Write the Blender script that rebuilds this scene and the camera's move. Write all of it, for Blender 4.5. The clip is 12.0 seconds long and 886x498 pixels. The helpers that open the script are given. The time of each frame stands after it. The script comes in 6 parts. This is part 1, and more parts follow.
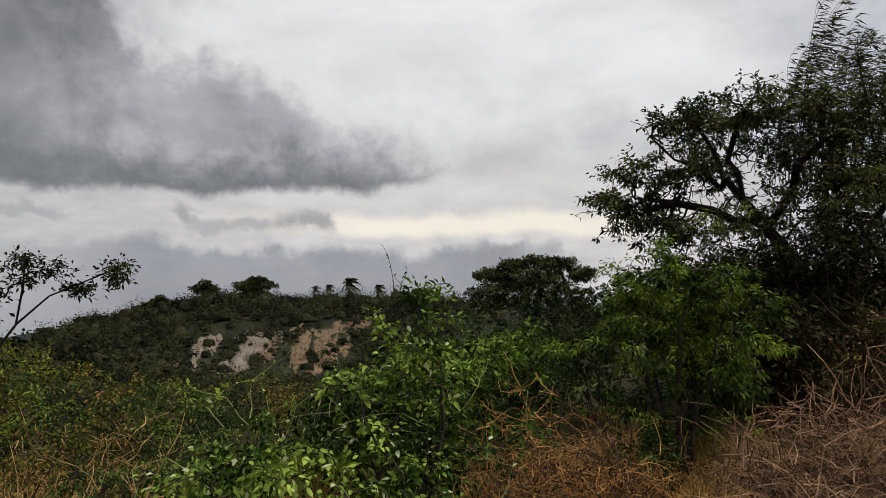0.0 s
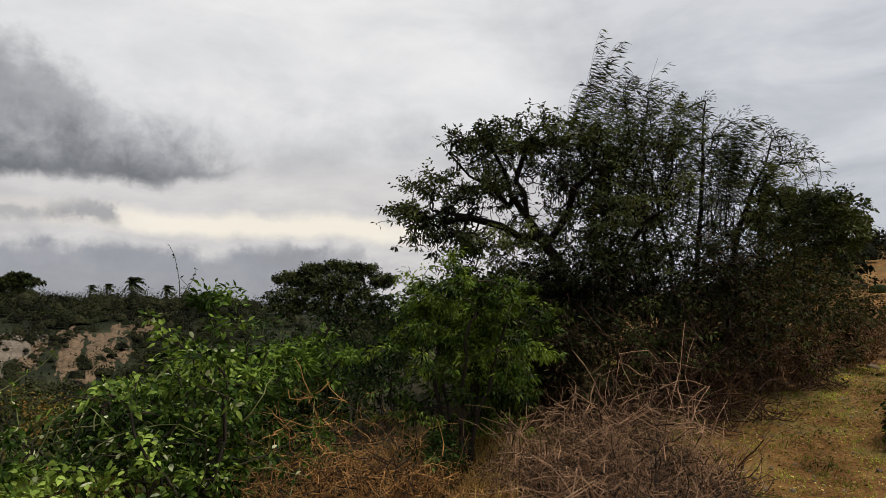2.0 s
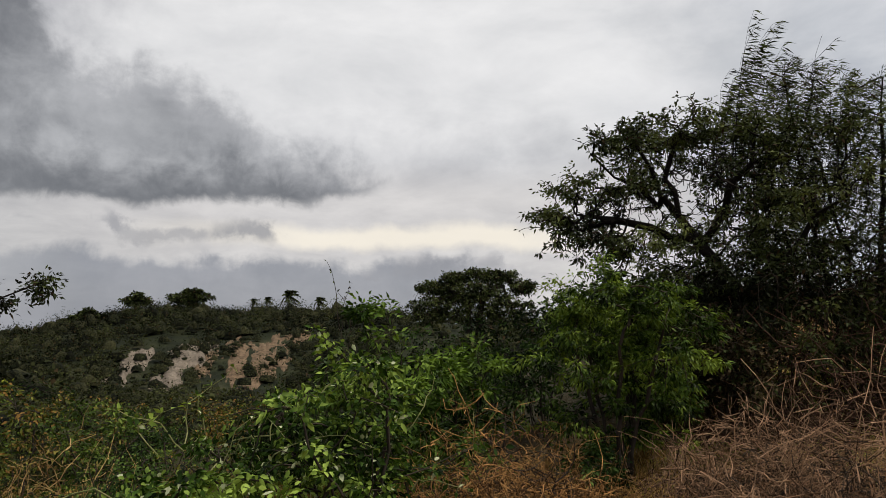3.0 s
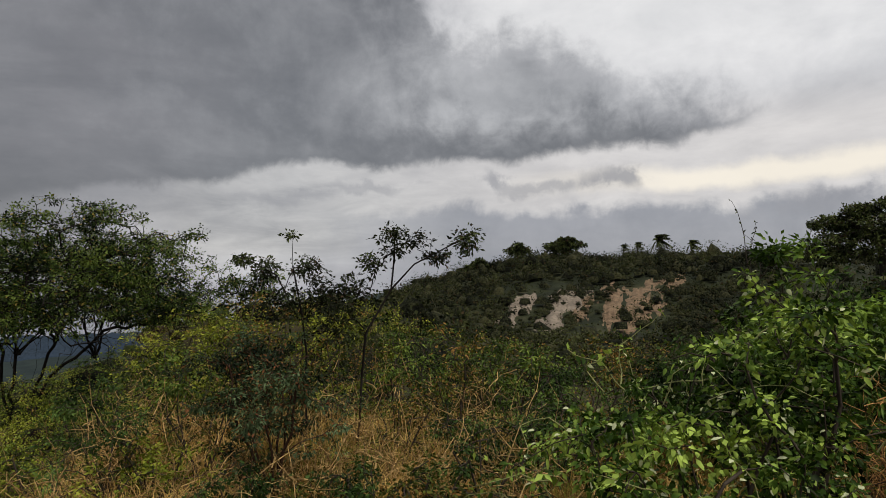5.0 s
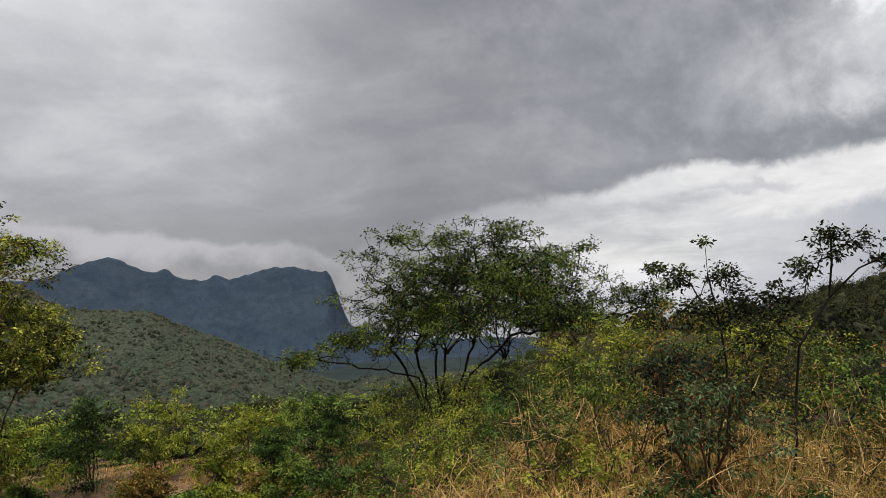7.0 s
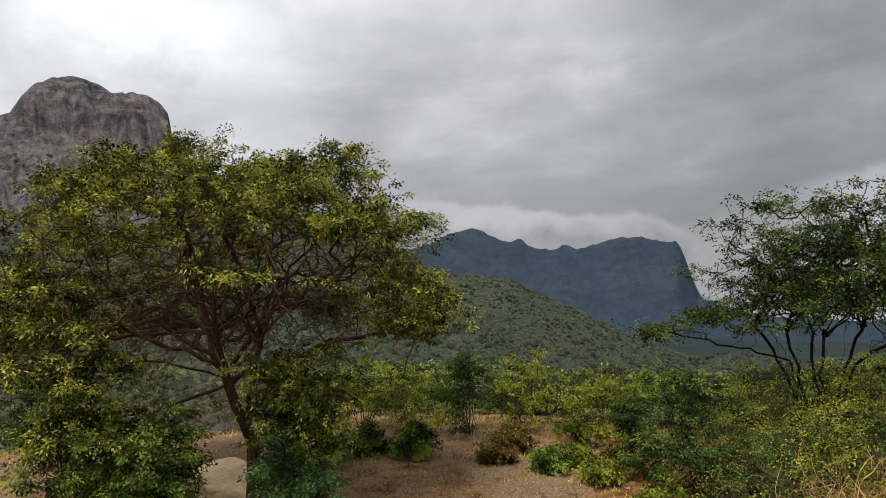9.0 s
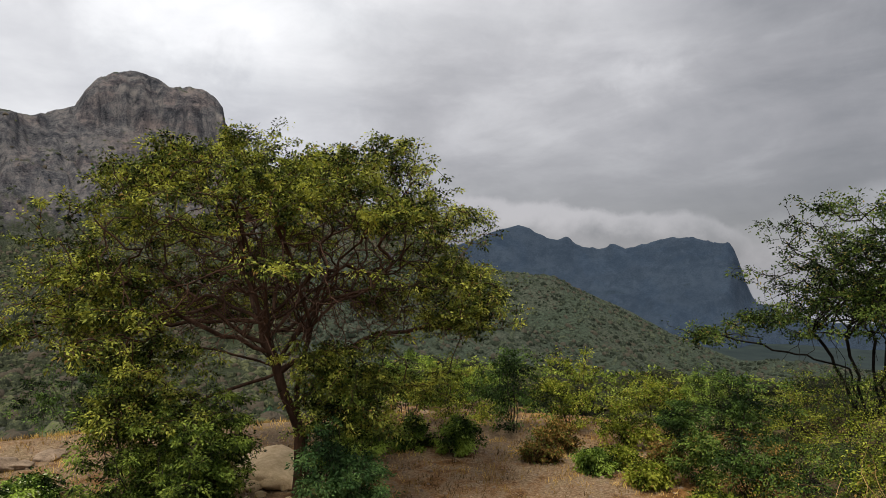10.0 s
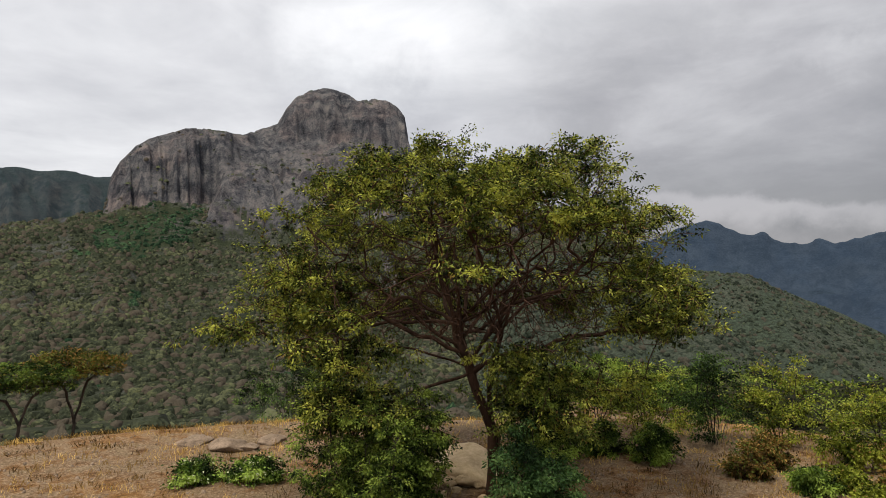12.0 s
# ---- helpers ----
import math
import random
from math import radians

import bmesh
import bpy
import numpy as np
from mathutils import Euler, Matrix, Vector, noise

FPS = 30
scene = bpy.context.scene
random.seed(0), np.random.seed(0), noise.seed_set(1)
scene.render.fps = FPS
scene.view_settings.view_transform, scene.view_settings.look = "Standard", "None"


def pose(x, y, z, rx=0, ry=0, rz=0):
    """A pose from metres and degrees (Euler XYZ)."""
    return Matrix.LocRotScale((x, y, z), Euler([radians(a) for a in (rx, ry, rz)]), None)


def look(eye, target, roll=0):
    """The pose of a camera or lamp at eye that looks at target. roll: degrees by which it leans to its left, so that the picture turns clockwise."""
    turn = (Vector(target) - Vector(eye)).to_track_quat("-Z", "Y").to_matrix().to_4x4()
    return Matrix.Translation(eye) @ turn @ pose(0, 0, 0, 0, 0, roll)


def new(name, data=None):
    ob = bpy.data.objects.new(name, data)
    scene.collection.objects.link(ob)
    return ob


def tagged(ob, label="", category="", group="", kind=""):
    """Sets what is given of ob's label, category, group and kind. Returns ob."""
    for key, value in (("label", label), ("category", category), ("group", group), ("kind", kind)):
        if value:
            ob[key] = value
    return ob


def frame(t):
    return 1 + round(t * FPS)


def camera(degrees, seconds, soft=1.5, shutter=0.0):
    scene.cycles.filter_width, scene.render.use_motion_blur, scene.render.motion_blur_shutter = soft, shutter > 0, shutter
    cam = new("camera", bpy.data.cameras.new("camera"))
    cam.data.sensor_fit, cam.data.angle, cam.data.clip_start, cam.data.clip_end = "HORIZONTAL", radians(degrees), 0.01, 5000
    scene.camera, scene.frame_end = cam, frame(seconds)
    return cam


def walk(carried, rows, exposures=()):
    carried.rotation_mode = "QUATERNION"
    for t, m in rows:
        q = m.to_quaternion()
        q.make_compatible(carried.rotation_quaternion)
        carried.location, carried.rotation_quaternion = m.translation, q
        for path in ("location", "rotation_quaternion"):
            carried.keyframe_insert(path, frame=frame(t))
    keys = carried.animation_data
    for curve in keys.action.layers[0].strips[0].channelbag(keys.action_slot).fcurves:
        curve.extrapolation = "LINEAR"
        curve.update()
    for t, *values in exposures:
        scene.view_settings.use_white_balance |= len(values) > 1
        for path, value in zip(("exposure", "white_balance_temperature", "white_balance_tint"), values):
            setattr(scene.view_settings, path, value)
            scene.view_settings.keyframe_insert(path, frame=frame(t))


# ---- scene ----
# ---- camera ----
cam = camera(67.2, 12.0, 0.5)
EYE_H = 1.6        # height of the lens over the ground at the feet
ARM = 0.5          # the camera is held this far in front of the turning body


def bearing(az, r, z=0.0):
    """A place r metres away on a compass bearing, at height z."""
    a = radians(az)
    return Vector((r * math.sin(a), r * math.cos(a), z))


def sight(t, az, pitch, roll, ex, ey, ez):
    eye = bearing(az, ARM, EYE_H) + Vector((ex, ey, ez))
    ahead = bearing(az, math.cos(radians(pitch)), math.sin(radians(pitch)))
    return t, look(eye, eye + ahead, roll)


PATH = [
    (0.0, 303.13, 5.90, 0.25, 0.047, 0.035, -0.025),
    (0.5, 309.98, 6.56, 0.53, 0.027, 0.005, -0.023),
    (1.0, 315.97, 6.67, 0.69, 0.003, -0.054, -0.021),
    (1.5, 321.61, 8.06, 1.66, 0.010, -0.108, -0.007),
    (2.0, 320.02, 6.54, 0.96, 0.009, -0.065, -0.016),
    (2.5, 314.78, 6.65, 0.38, 0.011, 0.050, -0.000),
    (2.7, 312.31, 6.91, 0.05, -0.010, 0.027, 0.003),
    (4.3, 287.67, 3.39, 0.56, 0.011, 0.012, 0.004),
    (4.5, 284.87, 2.79, -0.59, 0.027, -0.032, 0.007),
    (5.0, 277.16, 2.50, -0.77, -0.017, 0.027, 0.005),
    (5.5, 268.92, 3.50, -0.64, -0.036, 0.045, 0.001),
    (6.0, 260.84, 3.48, -0.59, 0.001, 0.002, 0.013),
    (6.5, 252.78, 3.46, -0.81, 0.005, 0.021, 0.003),
    (7.0, 245.20, 3.82, -1.30, 0.002, 0.024, 0.011),
    (7.5, 238.18, 2.27, -0.51, 0.051, -0.004, -0.018),
    (7.7, 234.16, 1.76, -1.32, -0.030, 0.022, 0.007),
    (9.5, 213.07, 1.45, 1.25, -0.047, 0.005, 0.012),
    (10.0, 212.06, 1.18, 1.35, -0.052, 0.000, 0.001),
    (10.5, 211.88, 1.08, 1.56, -0.033, 0.010, -0.000),
    (11.0, 210.68, 0.98, 1.60, -0.008, 0.029, 0.004),
    (11.5, 204.38, -0.41, 0.36, -0.006, -0.002, 0.003),
    (12.0, 196.92, 0.89, 0.69, 0.031, -0.047, 0.041),
]
walk(cam, [sight(*row) for row in PATH],
     exposures=[(0.0, 0.7), (4.3, 0.7), (5.5, 0.78), (6.2, 1.0), (7.0, 1.26), (7.7, 1.36), (9.3, 1.28), (12.0, 1.24)])

# ---- world and sun ----


class Nodes:
    """Short hand for node arithmetic."""

    def __init__(self, tree):
        self.tree = tree
        tree.nodes.clear()

    def add(self, kind, **values):
        node = self.tree.nodes.new(kind)
        for key, value in values.items():
            setattr(node, key, value)
        return node

    def put(self, socket, value):
        if isinstance(value, bpy.types.NodeSocket):
            self.tree.links.new(value, socket)
        elif value is not None:
            socket.default_value = value

    def math(self, op, a, b=None, c=None):
        node = self.add("ShaderNodeMath", operation=op)
        for socket, value in zip(node.inputs, (a, b, c)):
            self.put(socket, value)
        return node.outputs[0]

    def vec(self, op, a, b=None, scale=None):
        node = self.add("ShaderNodeVectorMath", operation=op)
        self.put(node.inputs[0], a)
        if b is not None:
            self.put(node.inputs[1], b)
        if scale is not None:
            self.put(node.inputs["Scale"], scale)
        return node.outputs["Value"] if op in ("DOT_PRODUCT", "LENGTH") else node.outputs[0]

    def ease(self, x, a, b, lo=0.0, hi=1.0):
        node = self.add("ShaderNodeMapRange", interpolation_type="SMOOTHSTEP")
        for i, value in enumerate((x, a, b, lo, hi)):
            self.put(node.inputs[i], value)
        return node.outputs[0]

    def noise(self, vector, scale, detail=4.0, rough=0.55, distortion=0.0):
        node = self.add("ShaderNodeTexNoise")
        self.put(node.inputs["Vector"], vector)
        for key, value in (("Scale", scale), ("Detail", detail), ("Roughness", rough), ("Distortion", distortion)):
            node.inputs[key].default_value = value
        return node.outputs[0]

    def mix(self, f, a, b, kind="MIX"):
        node = self.add("ShaderNodeMix", data_type="RGBA", blend_type=kind)
        self.put(node.inputs[0], f)
        for socket, value in ((node.inputs[6], a), (node.inputs[7], b)):
            self.put(socket, (*value, 1.0) if isinstance(value, tuple) and len(value) == 3 else value)
        return node.outputs[2]

    def ramp(self, f, *stops):
        node = self.add("ShaderNodeValToRGB")
        self.put(node.inputs[0], f)
        el = node.color_ramp.elements
        while len(el) < len(stops):
            el.new(0.5)
        for e, (p, c) in zip(el, stops):
            e.position, e.color = p, (*c, 1.0)
        return node.outputs[0]


def overcast_world():
    world = bpy.data.worlds.new("overcast_sky")
    scene.world = world
    world.use_nodes = True
    n = Nodes(world.node_tree)
    ray = n.add("ShaderNodeTexCoord").outputs["Generated"]
    sep = n.add("ShaderNodeSeparateXYZ")
    n.put(sep.inputs[0], ray)
    up = sep.outputs[2]
    ahead, side = bearing(260, 1), bearing(350, 1)
    az = n.math("MULTIPLY_ADD", n.math("ARCTAN2", n.vec("DOT_PRODUCT", ray, side), n.vec("DOT_PRODUCT", ray, ahead)), 57.296, 260.0)
    el = n.math("MULTIPLY", n.math("ARCSINE", up), 57.296)
    # cloud sheets are seen slantwise: stretch their noise towards the horizon
    high = n.math("ADD", n.math("MAXIMUM", up, 0.0), 0.16)
    sheet = n.vec("SCALE", ray, scale=n.math("DIVIDE", 1.0, high))
    big = n.noise(sheet, 0.85, 5.0, 0.55, 0.3)
    fine = n.noise(sheet, 2.6, 7.0, 0.6, 0.5)
    lump = n.noise(ray, 9.0, 6.0, 0.6, 0.2)
    wisp = n.noise(ray, 22.0, 5.0, 0.6, 0.3)
    layer = n.noise(n.vec("MULTIPLY", ray, (1.0, 1.0, 2.6)), 4.2, 7.0, 0.56, 0.35)
    fine = n.math("ADD", n.math("MULTIPLY", fine, 0.45), n.math("MULTIPLY", layer, 0.55))
    dl = n.math("SUBTRACT", lump, 0.5)
    dw = n.math("SUBTRACT", wisp, 0.5)
    wav = n.math("ADD", n.math("MULTIPLY", dl, 9.0), n.math("MULTIPLY", dw, 3.5))   # ragged edges, in degrees
    azw = n.math("ADD", az, n.math("MULTIPLY", wav, 1.6))
    elw = n.math("ADD", el, wav)

    def band(x, a, b, c, d):
        return n.math("MULTIPLY", n.ease(x, a, b), n.ease(x, c, d, 1.0, 0.0))

    def both(*m):
        out = m[0]
        for x in m[1:]:
            out = n.math("MULTIPLY", out, x)
        return out

    # the general high layer
    tone = n.math("ADD", n.math("MULTIPLY", big, 0.30), n.math("MULTIPLY", fine, 0.26))
    col = n.ramp(tone, (0.16, (0.33, 0.335, 0.36)), (0.28, (0.50, 0.50, 0.52)), (0.42, (0.72, 0.72, 0.73)))
    # lighter openings
    glare = both(n.ease(n.math("ABSOLUTE", n.math("SUBTRACT", azw, 196.0)), 22.0, 3.0), n.ease(elw, 11.0, 19.0), n.ease(el, 45.0, 28.0))
    col = n.mix(n.math("MULTIPLY", glare, 0.7), col, n.ramp(layer, (0.34, (0.64, 0.65, 0.67)), (0.66, (0.84, 0.84, 0.85))))
    spot = both(n.ease(n.math("ABSOLUTE", n.math("SUBTRACT", azw, 228.0)), 5.5, 0.3), n.ease(n.math("ABSOLUTE", n.math("SUBTRACT", elw, 15.4)), 2.4, 0.2))
    col = n.mix(n.math("MULTIPLY", spot, 0.6), col, (0.78, 0.78, 0.80))
    west = both(band(azw, 273.0, 285.0, 322.0, 345.0), n.ease(elw, 9.0, 21.0), n.ease(el, 50.0, 30.0))
    col = n.mix(n.math("MULTIPLY", west, 0.85), col, n.ramp(fine, (0.36, (0.77, 0.77, 0.775)), (0.60, (0.96, 0.95, 0.945))))
    north = both(n.ease(azw, 318.0, 345.0), n.ease(azw, 400.0, 370.0))
    col = n.mix(n.math("MULTIPLY", north, 0.75), col, n.ramp(layer, (0.38, (0.50, 0.53, 0.58)), (0.60, (0.72, 0.735, 0.77))))
    # pale gap under the dark mass, warm towards the hidden sun
    gap = both(band(azw, 247.0, 257.0, 325.0, 345.0), band(el, 1.0, 3.0, 11.0, 15.0))
    col = n.mix(n.math("MULTIPLY", gap, 0.85), col, n.mix(n.ease(az, 262.0, 288.0), n.ramp(fine, (0.35, (0.36, 0.36, 0.37)), (0.62, (0.62, 0.61, 0.60))), n.ramp(fine, (0.35, (0.56, 0.54, 0.54)), (0.62, (0.78, 0.75, 0.73)))))
    glow = both(band(azw, 280.0, 300.0, 314.0, 328.0), band(n.math("ADD", el, n.math("MULTIPLY", wav, 0.25)), 6.4, 7.6, 8.2, 9.4))
    col = n.mix(n.math("MULTIPLY", glow, 0.8), col, (1.0, 0.92, 0.78))
    # grey-blue bank along the horizon
    bank = both(band(azw, 262.0, 280.0, 304.0, 320.0), n.ease(n.math("ADD", el, n.math("MULTIPLY", wav, 0.5)), 6.3, 5.0))
    col = n.mix(n.math("MULTIPLY", bank, 0.85), col, n.ramp(lump, (0.3, (0.22, 0.235, 0.275)), (0.7, (0.34, 0.35, 0.39))))
    # small torn clouds in the gap
    shred0 = n.math("ADD", n.math("MULTIPLY", dl, 5.0), n.math("MULTIPLY", dw, 7.0))
    for a0, e0, wide, tall, k in ((281.6, 8.1, 2.6, 0.9, 0.7), (286.0, 7.6, 3.2, 0.7, 0.55), (291.4, 8.0, 2.9, 1.15, 0.8), (271.0, 7.9, 4.5, 0.5, 0.45), (264.0, 7.0, 4.0, 0.6, 0.4), (305.5, 5.2, 2.6, 1.0, 0.5), (311.7, 5.8, 1.8, 0.7, 0.5)):
        dx = n.math("DIVIDE", n.math("SUBTRACT", azw, a0), wide)
        dy = n.math("DIVIDE", n.math("SUBTRACT", n.math("ADD", el, n.math("MULTIPLY", shred0, 0.45)), e0), tall)
        puff = n.ease(n.math("SQRT", n.math("ADD", n.math("MULTIPLY", dx, dx), n.math("MULTIPLY", dy, dy))), 1.35, 0.25)
        col = n.mix(n.math("MULTIPLY", puff, k), col, (0.30, 0.30, 0.325))
    # the dark rain cloud: flat foot, towering to the south, torn towards the west
    def along(*stops):
        """A height over the horizon, in degrees, that changes along the compass."""
        return n.math("MULTIPLY", n.ramp(n.math("DIVIDE", n.math("SUBTRACT", az, 225.0), 85.0), *(((a - 225.0) / 85.0, (e / 60.0,) * 3) for a, e in stops)), 60.0)

    foot = along((227, 0.0), (238, 3.5), (243, 5.7), (248.4, 6.8), (257.9, 8.0), (263, 9.4), (266, 9.9), (271.2, 9.3), (275, 9.8), (284, 9.7), (288, 10.6), (296, 10.4), (301.7, 11.8), (303.6, 12.6))
    head = along((270, 58), (274.6, 24), (278.2, 19.6), (283.3, 20.4), (287, 18.8), (290, 17.3), (293, 15.4), (296, 14.3), (300, 13.9), (303.6, 12.7), (306, 9.0))
    shred = n.math("ADD", n.math("MULTIPLY", dl, 7.0), n.math("MULTIPLY", dw, 5.0))
    hem = n.math("SUBTRACT", n.math("ADD", el, n.math("MULTIPLY_ADD", dl, 1.6, n.math("MULTIPLY", dw, 2.0))), foot)
    crown = n.math("SUBTRACT", n.math("ADD", el, shred), head)
    mass = both(n.ease(hem, -0.35, 0.75), n.ease(crown, 2.0, -1.6), n.ease(azw, 224.0, 244.0))
    low = n.ease(hem, 7.0, 0.3)
    inside = n.math("ADD", n.math("MULTIPLY", lump, 0.35), n.math("ADD", n.math("MULTIPLY", big, 0.25), n.math("ADD", n.math("MULTIPLY", wisp, 0.12), n.math("MULTIPLY", layer, 0.28))))
    inside = n.math("SUBTRACT", inside, n.math("MULTIPLY", low, 0.075))
    shade = n.ramp(inside, (0.36, (0.120, 0.126, 0.138)), (0.47, (0.172, 0.177, 0.190)), (0.64, (0.31, 0.315, 0.33)))
    thin = both(n.ease(azw, 270.0, 280.0), n.ease(n.math("ADD", hem, n.math("MULTIPLY", shred, 0.6)), 0.5, 5.0))
    shade = n.mix(n.math("MULTIPLY", thin, 0.75), shade, n.ramp(n.math("ADD", n.math("MULTIPLY", layer, 0.85), n.math("MULTIPLY", wisp, 0.15)), (0.36, (0.32, 0.325, 0.34)), (0.50, (0.43, 0.435, 0.45)), (0.64, (0.57, 0.575, 0.59))))
    # pale torn shreds along its upper rim
    rim = both(n.ease(crown, -4.0, -0.8), n.ease(azw, 276.0, 281.0))
    shade = n.mix(n.math("MULTIPLY", rim, 0.45), shade, (0.46, 0.46, 0.48))
    col = n.mix(n.math("MULTIPLY", mass, 0.95), col, shade)
    # grey veil to the south-west, in long slanting folds
    veil = both(band(azw, 194.0, 212.0, 244.0, 266.0), n.ease(elw, 30.0, 12.0))
    folds = n.noise(n.vec("ADD", n.vec("MULTIPLY", sheet, (1.0, 0.45, 1.0)), (3.0, 1.0, 0.0)), 1.5, 6.0, 0.6, 0.4)
    folds = n.math("ADD", n.math("MULTIPLY", folds, 0.4), n.math("MULTIPLY", layer, 0.6))
    col = n.mix(n.math("MULTIPLY", veil, 0.7), col, n.ramp(folds, (0.34, (0.17, 0.17, 0.182)), (0.52, (0.25, 0.245, 0.258)), (0.68, (0.40, 0.395, 0.41))))
    under = both(band(azw, 207.0, 216.0, 241.0, 250.0), n.ease(el, 12.0, 5.0))
    col = n.mix(n.math("MULTIPLY", under, 0.55), col, (0.15, 0.15, 0.16))
    # cloud cap lying on the far range
    rolls = n.math("MULTIPLY", wav, 0.30)
    brow = n.math("MULTIPLY", n.ramp(n.math("DIVIDE", n.math("SUBTRACT", az, 205.0), 35.0), *(((a - 205.0) / 35.0, (e / 8.0,) * 3) for a, e in ((206, 6.4), (214, 5.7), (221.5, 5.5), (227.2, 4.3), (232, 4.5), (235.2, 3.2), (237, 1.6)))), 8.0)
    over = n.math("SUBTRACT", n.math("ADD", el, rolls), brow)
    cap = both(band(azw, 204.0, 210.0, 236.5, 239.0), n.ease(over, 0.35, -0.35))
    col = n.mix(n.math("MULTIPLY", cap, 0.92), col, n.ramp(lump, (0.36, (0.19, 0.19, 0.205)), (0.64, (0.27, 0.265, 0.28))))
    lit = both(cap, n.ease(n.math("ADD", over, n.math("MULTIPLY", dl, 3.0)), -2.6, -0.3))
    col = n.mix(n.math("MULTIPLY", lit, n.ease(az, 238.0, 222.0, 0.3, 0.75)), col, (0.385, 0.375, 0.39))
    # haze near the ground
    col = n.mix(n.ease(el, 1.0, -6.0), col, (0.26, 0.27, 0.30))
    nishita = n.add("ShaderNodeTexSky", sky_type="NISHITA", sun_disc=False, sun_elevation=radians(64), sun_rotation=radians(62))
    blue = n.vec("SCALE", nishita.outputs[0], scale=0.08)
    col = n.mix(0.06, col, blue)
    back = n.add("ShaderNodeBackground")
    n.put(back.inputs[0], col)
    back.inputs[1].default_value = SKY_STRENGTH
    n.put(n.add("ShaderNodeOutputWorld").inputs[0], back.outputs[0])


SKY_STRENGTH = 0.62
overcast_world()
sun = new("sun", bpy.data.lights.new("sun", "SUN"))
sun.data.energy, sun.data.angle, sun.data.color = 1.65, radians(20), (1.0, 0.92, 0.76)
sun.matrix_world = look(bearing(62, 40, 82), (0, 0, 0))

# ---- materials ----


def material(name):
    mat = bpy.data.materials.new(name)
    mat.use_nodes = True
    return mat, Nodes(mat.node_tree)


def finish(n, colour, rough=0.8, bump=None, strength=0.4, distance=0.02, through_light=0.0, spec=0.3):
    out = n.add("ShaderNodeOutputMaterial")
    bsdf = n.add("ShaderNodeBsdfPrincipled")
    n.put(bsdf.inputs["Base Color"], colour)
    n.put(bsdf.inputs["Roughness"], rough)
    bsdf.inputs["Specular IOR Level"].default_value = spec
    if bump is not None:
        b = n.add("ShaderNodeBump")
        b.inputs["Strength"].default_value, b.inputs["Distance"].default_value = strength, distance
        n.put(b.inputs["Height"], bump)
        n.put(bsdf.inputs["Normal"], b.outputs[0])
    if through_light:
        leaf = n.add("ShaderNodeBsdfTranslucent")
        n.put(leaf.inputs[0], n.mix(1.0, colour, (1.0, 1.0, 0.55), "MULTIPLY"))
        mixed = n.add("ShaderNodeMixShader")
        mixed.inputs[0].default_value = through_light
        n.put(mixed.inputs[1], bsdf.outputs[0])
        n.put(mixed.inputs[2], leaf.outputs[0])
        n.put(out.inputs[0], mixed.outputs[0])
    else:
        n.put(out.inputs[0], bsdf.outputs[0])


def foliage(name, dark, mid, light, patch=0.8, rough=0.6, through_light=0.3, dead=None, grain=0.0):
    """Leaves: every leaf has its own tint, and larger patches drift in tone. dead: a colour for some of them. grain: leafy mottling of crowns far off."""
    mat, n = material(name)
    dark, mid, light = (tuple(k * v for v in c) for k, c in ((0.34, dark), (0.84, mid), (1.38, light)))
    geo = n.add("ShaderNodeNewGeometry")
    own = geo.outputs["Random Per Island"]
    drift = n.ease(n.noise(n.add("ShaderNodeTexCoord").outputs["Object"], patch, 4.0), 0.3, 0.7)
    tufted = 0.30 if not grain else 0.47
    f = n.math("ADD", n.math("MULTIPLY", own, tufted), n.math("MULTIPLY", drift, 1.02 - tufted))
    tuft = None
    if grain:
        tuft = n.noise(geo.outputs["Position"], grain, 4.0, 0.7)
        f = n.math("ADD", n.math("MULTIPLY", f, 0.7), n.math("MULTIPLY_ADD", tuft, 2.2, -0.95))
    col = n.ramp(f, (0.2, dark), (0.5, mid), (0.85, light))
    if dead:
        pick = n.math("GREATER_THAN", n.math("FRACT", n.math("MULTIPLY", own, 7.31)), 1.0 - dead[0])
        col = n.mix(pick, col, dead[1])
    finish(n, col, rough, tuft, 1.0, 0.6 / max(grain, 0.1), through_light=through_light, spec=0.08)
    return mat


def bark(name, dark, light, scale=14.0, each=0.2):
    mat, n = material(name)
    co = n.add("ShaderNodeTexCoord").outputs["Object"]
    grain = n.noise(n.vec("MULTIPLY", co, (scale, scale, scale * 0.22)), 1.0, 6.0, 0.65)
    patch = n.noise(co, 1.7, 3.0)
    own = n.add("ShaderNodeNewGeometry").outputs["Random Per Island"]
    f = n.math("ADD", n.math("MULTIPLY", grain, 0.8 - each), n.math("ADD", n.math("MULTIPLY", patch, 0.25), n.math("MULTIPLY", own, each)))
    finish(n, n.ramp(f, (0.3, dark), (0.75, light)), 0.9, grain, 0.6, 0.02, spec=0.12)
    return mat


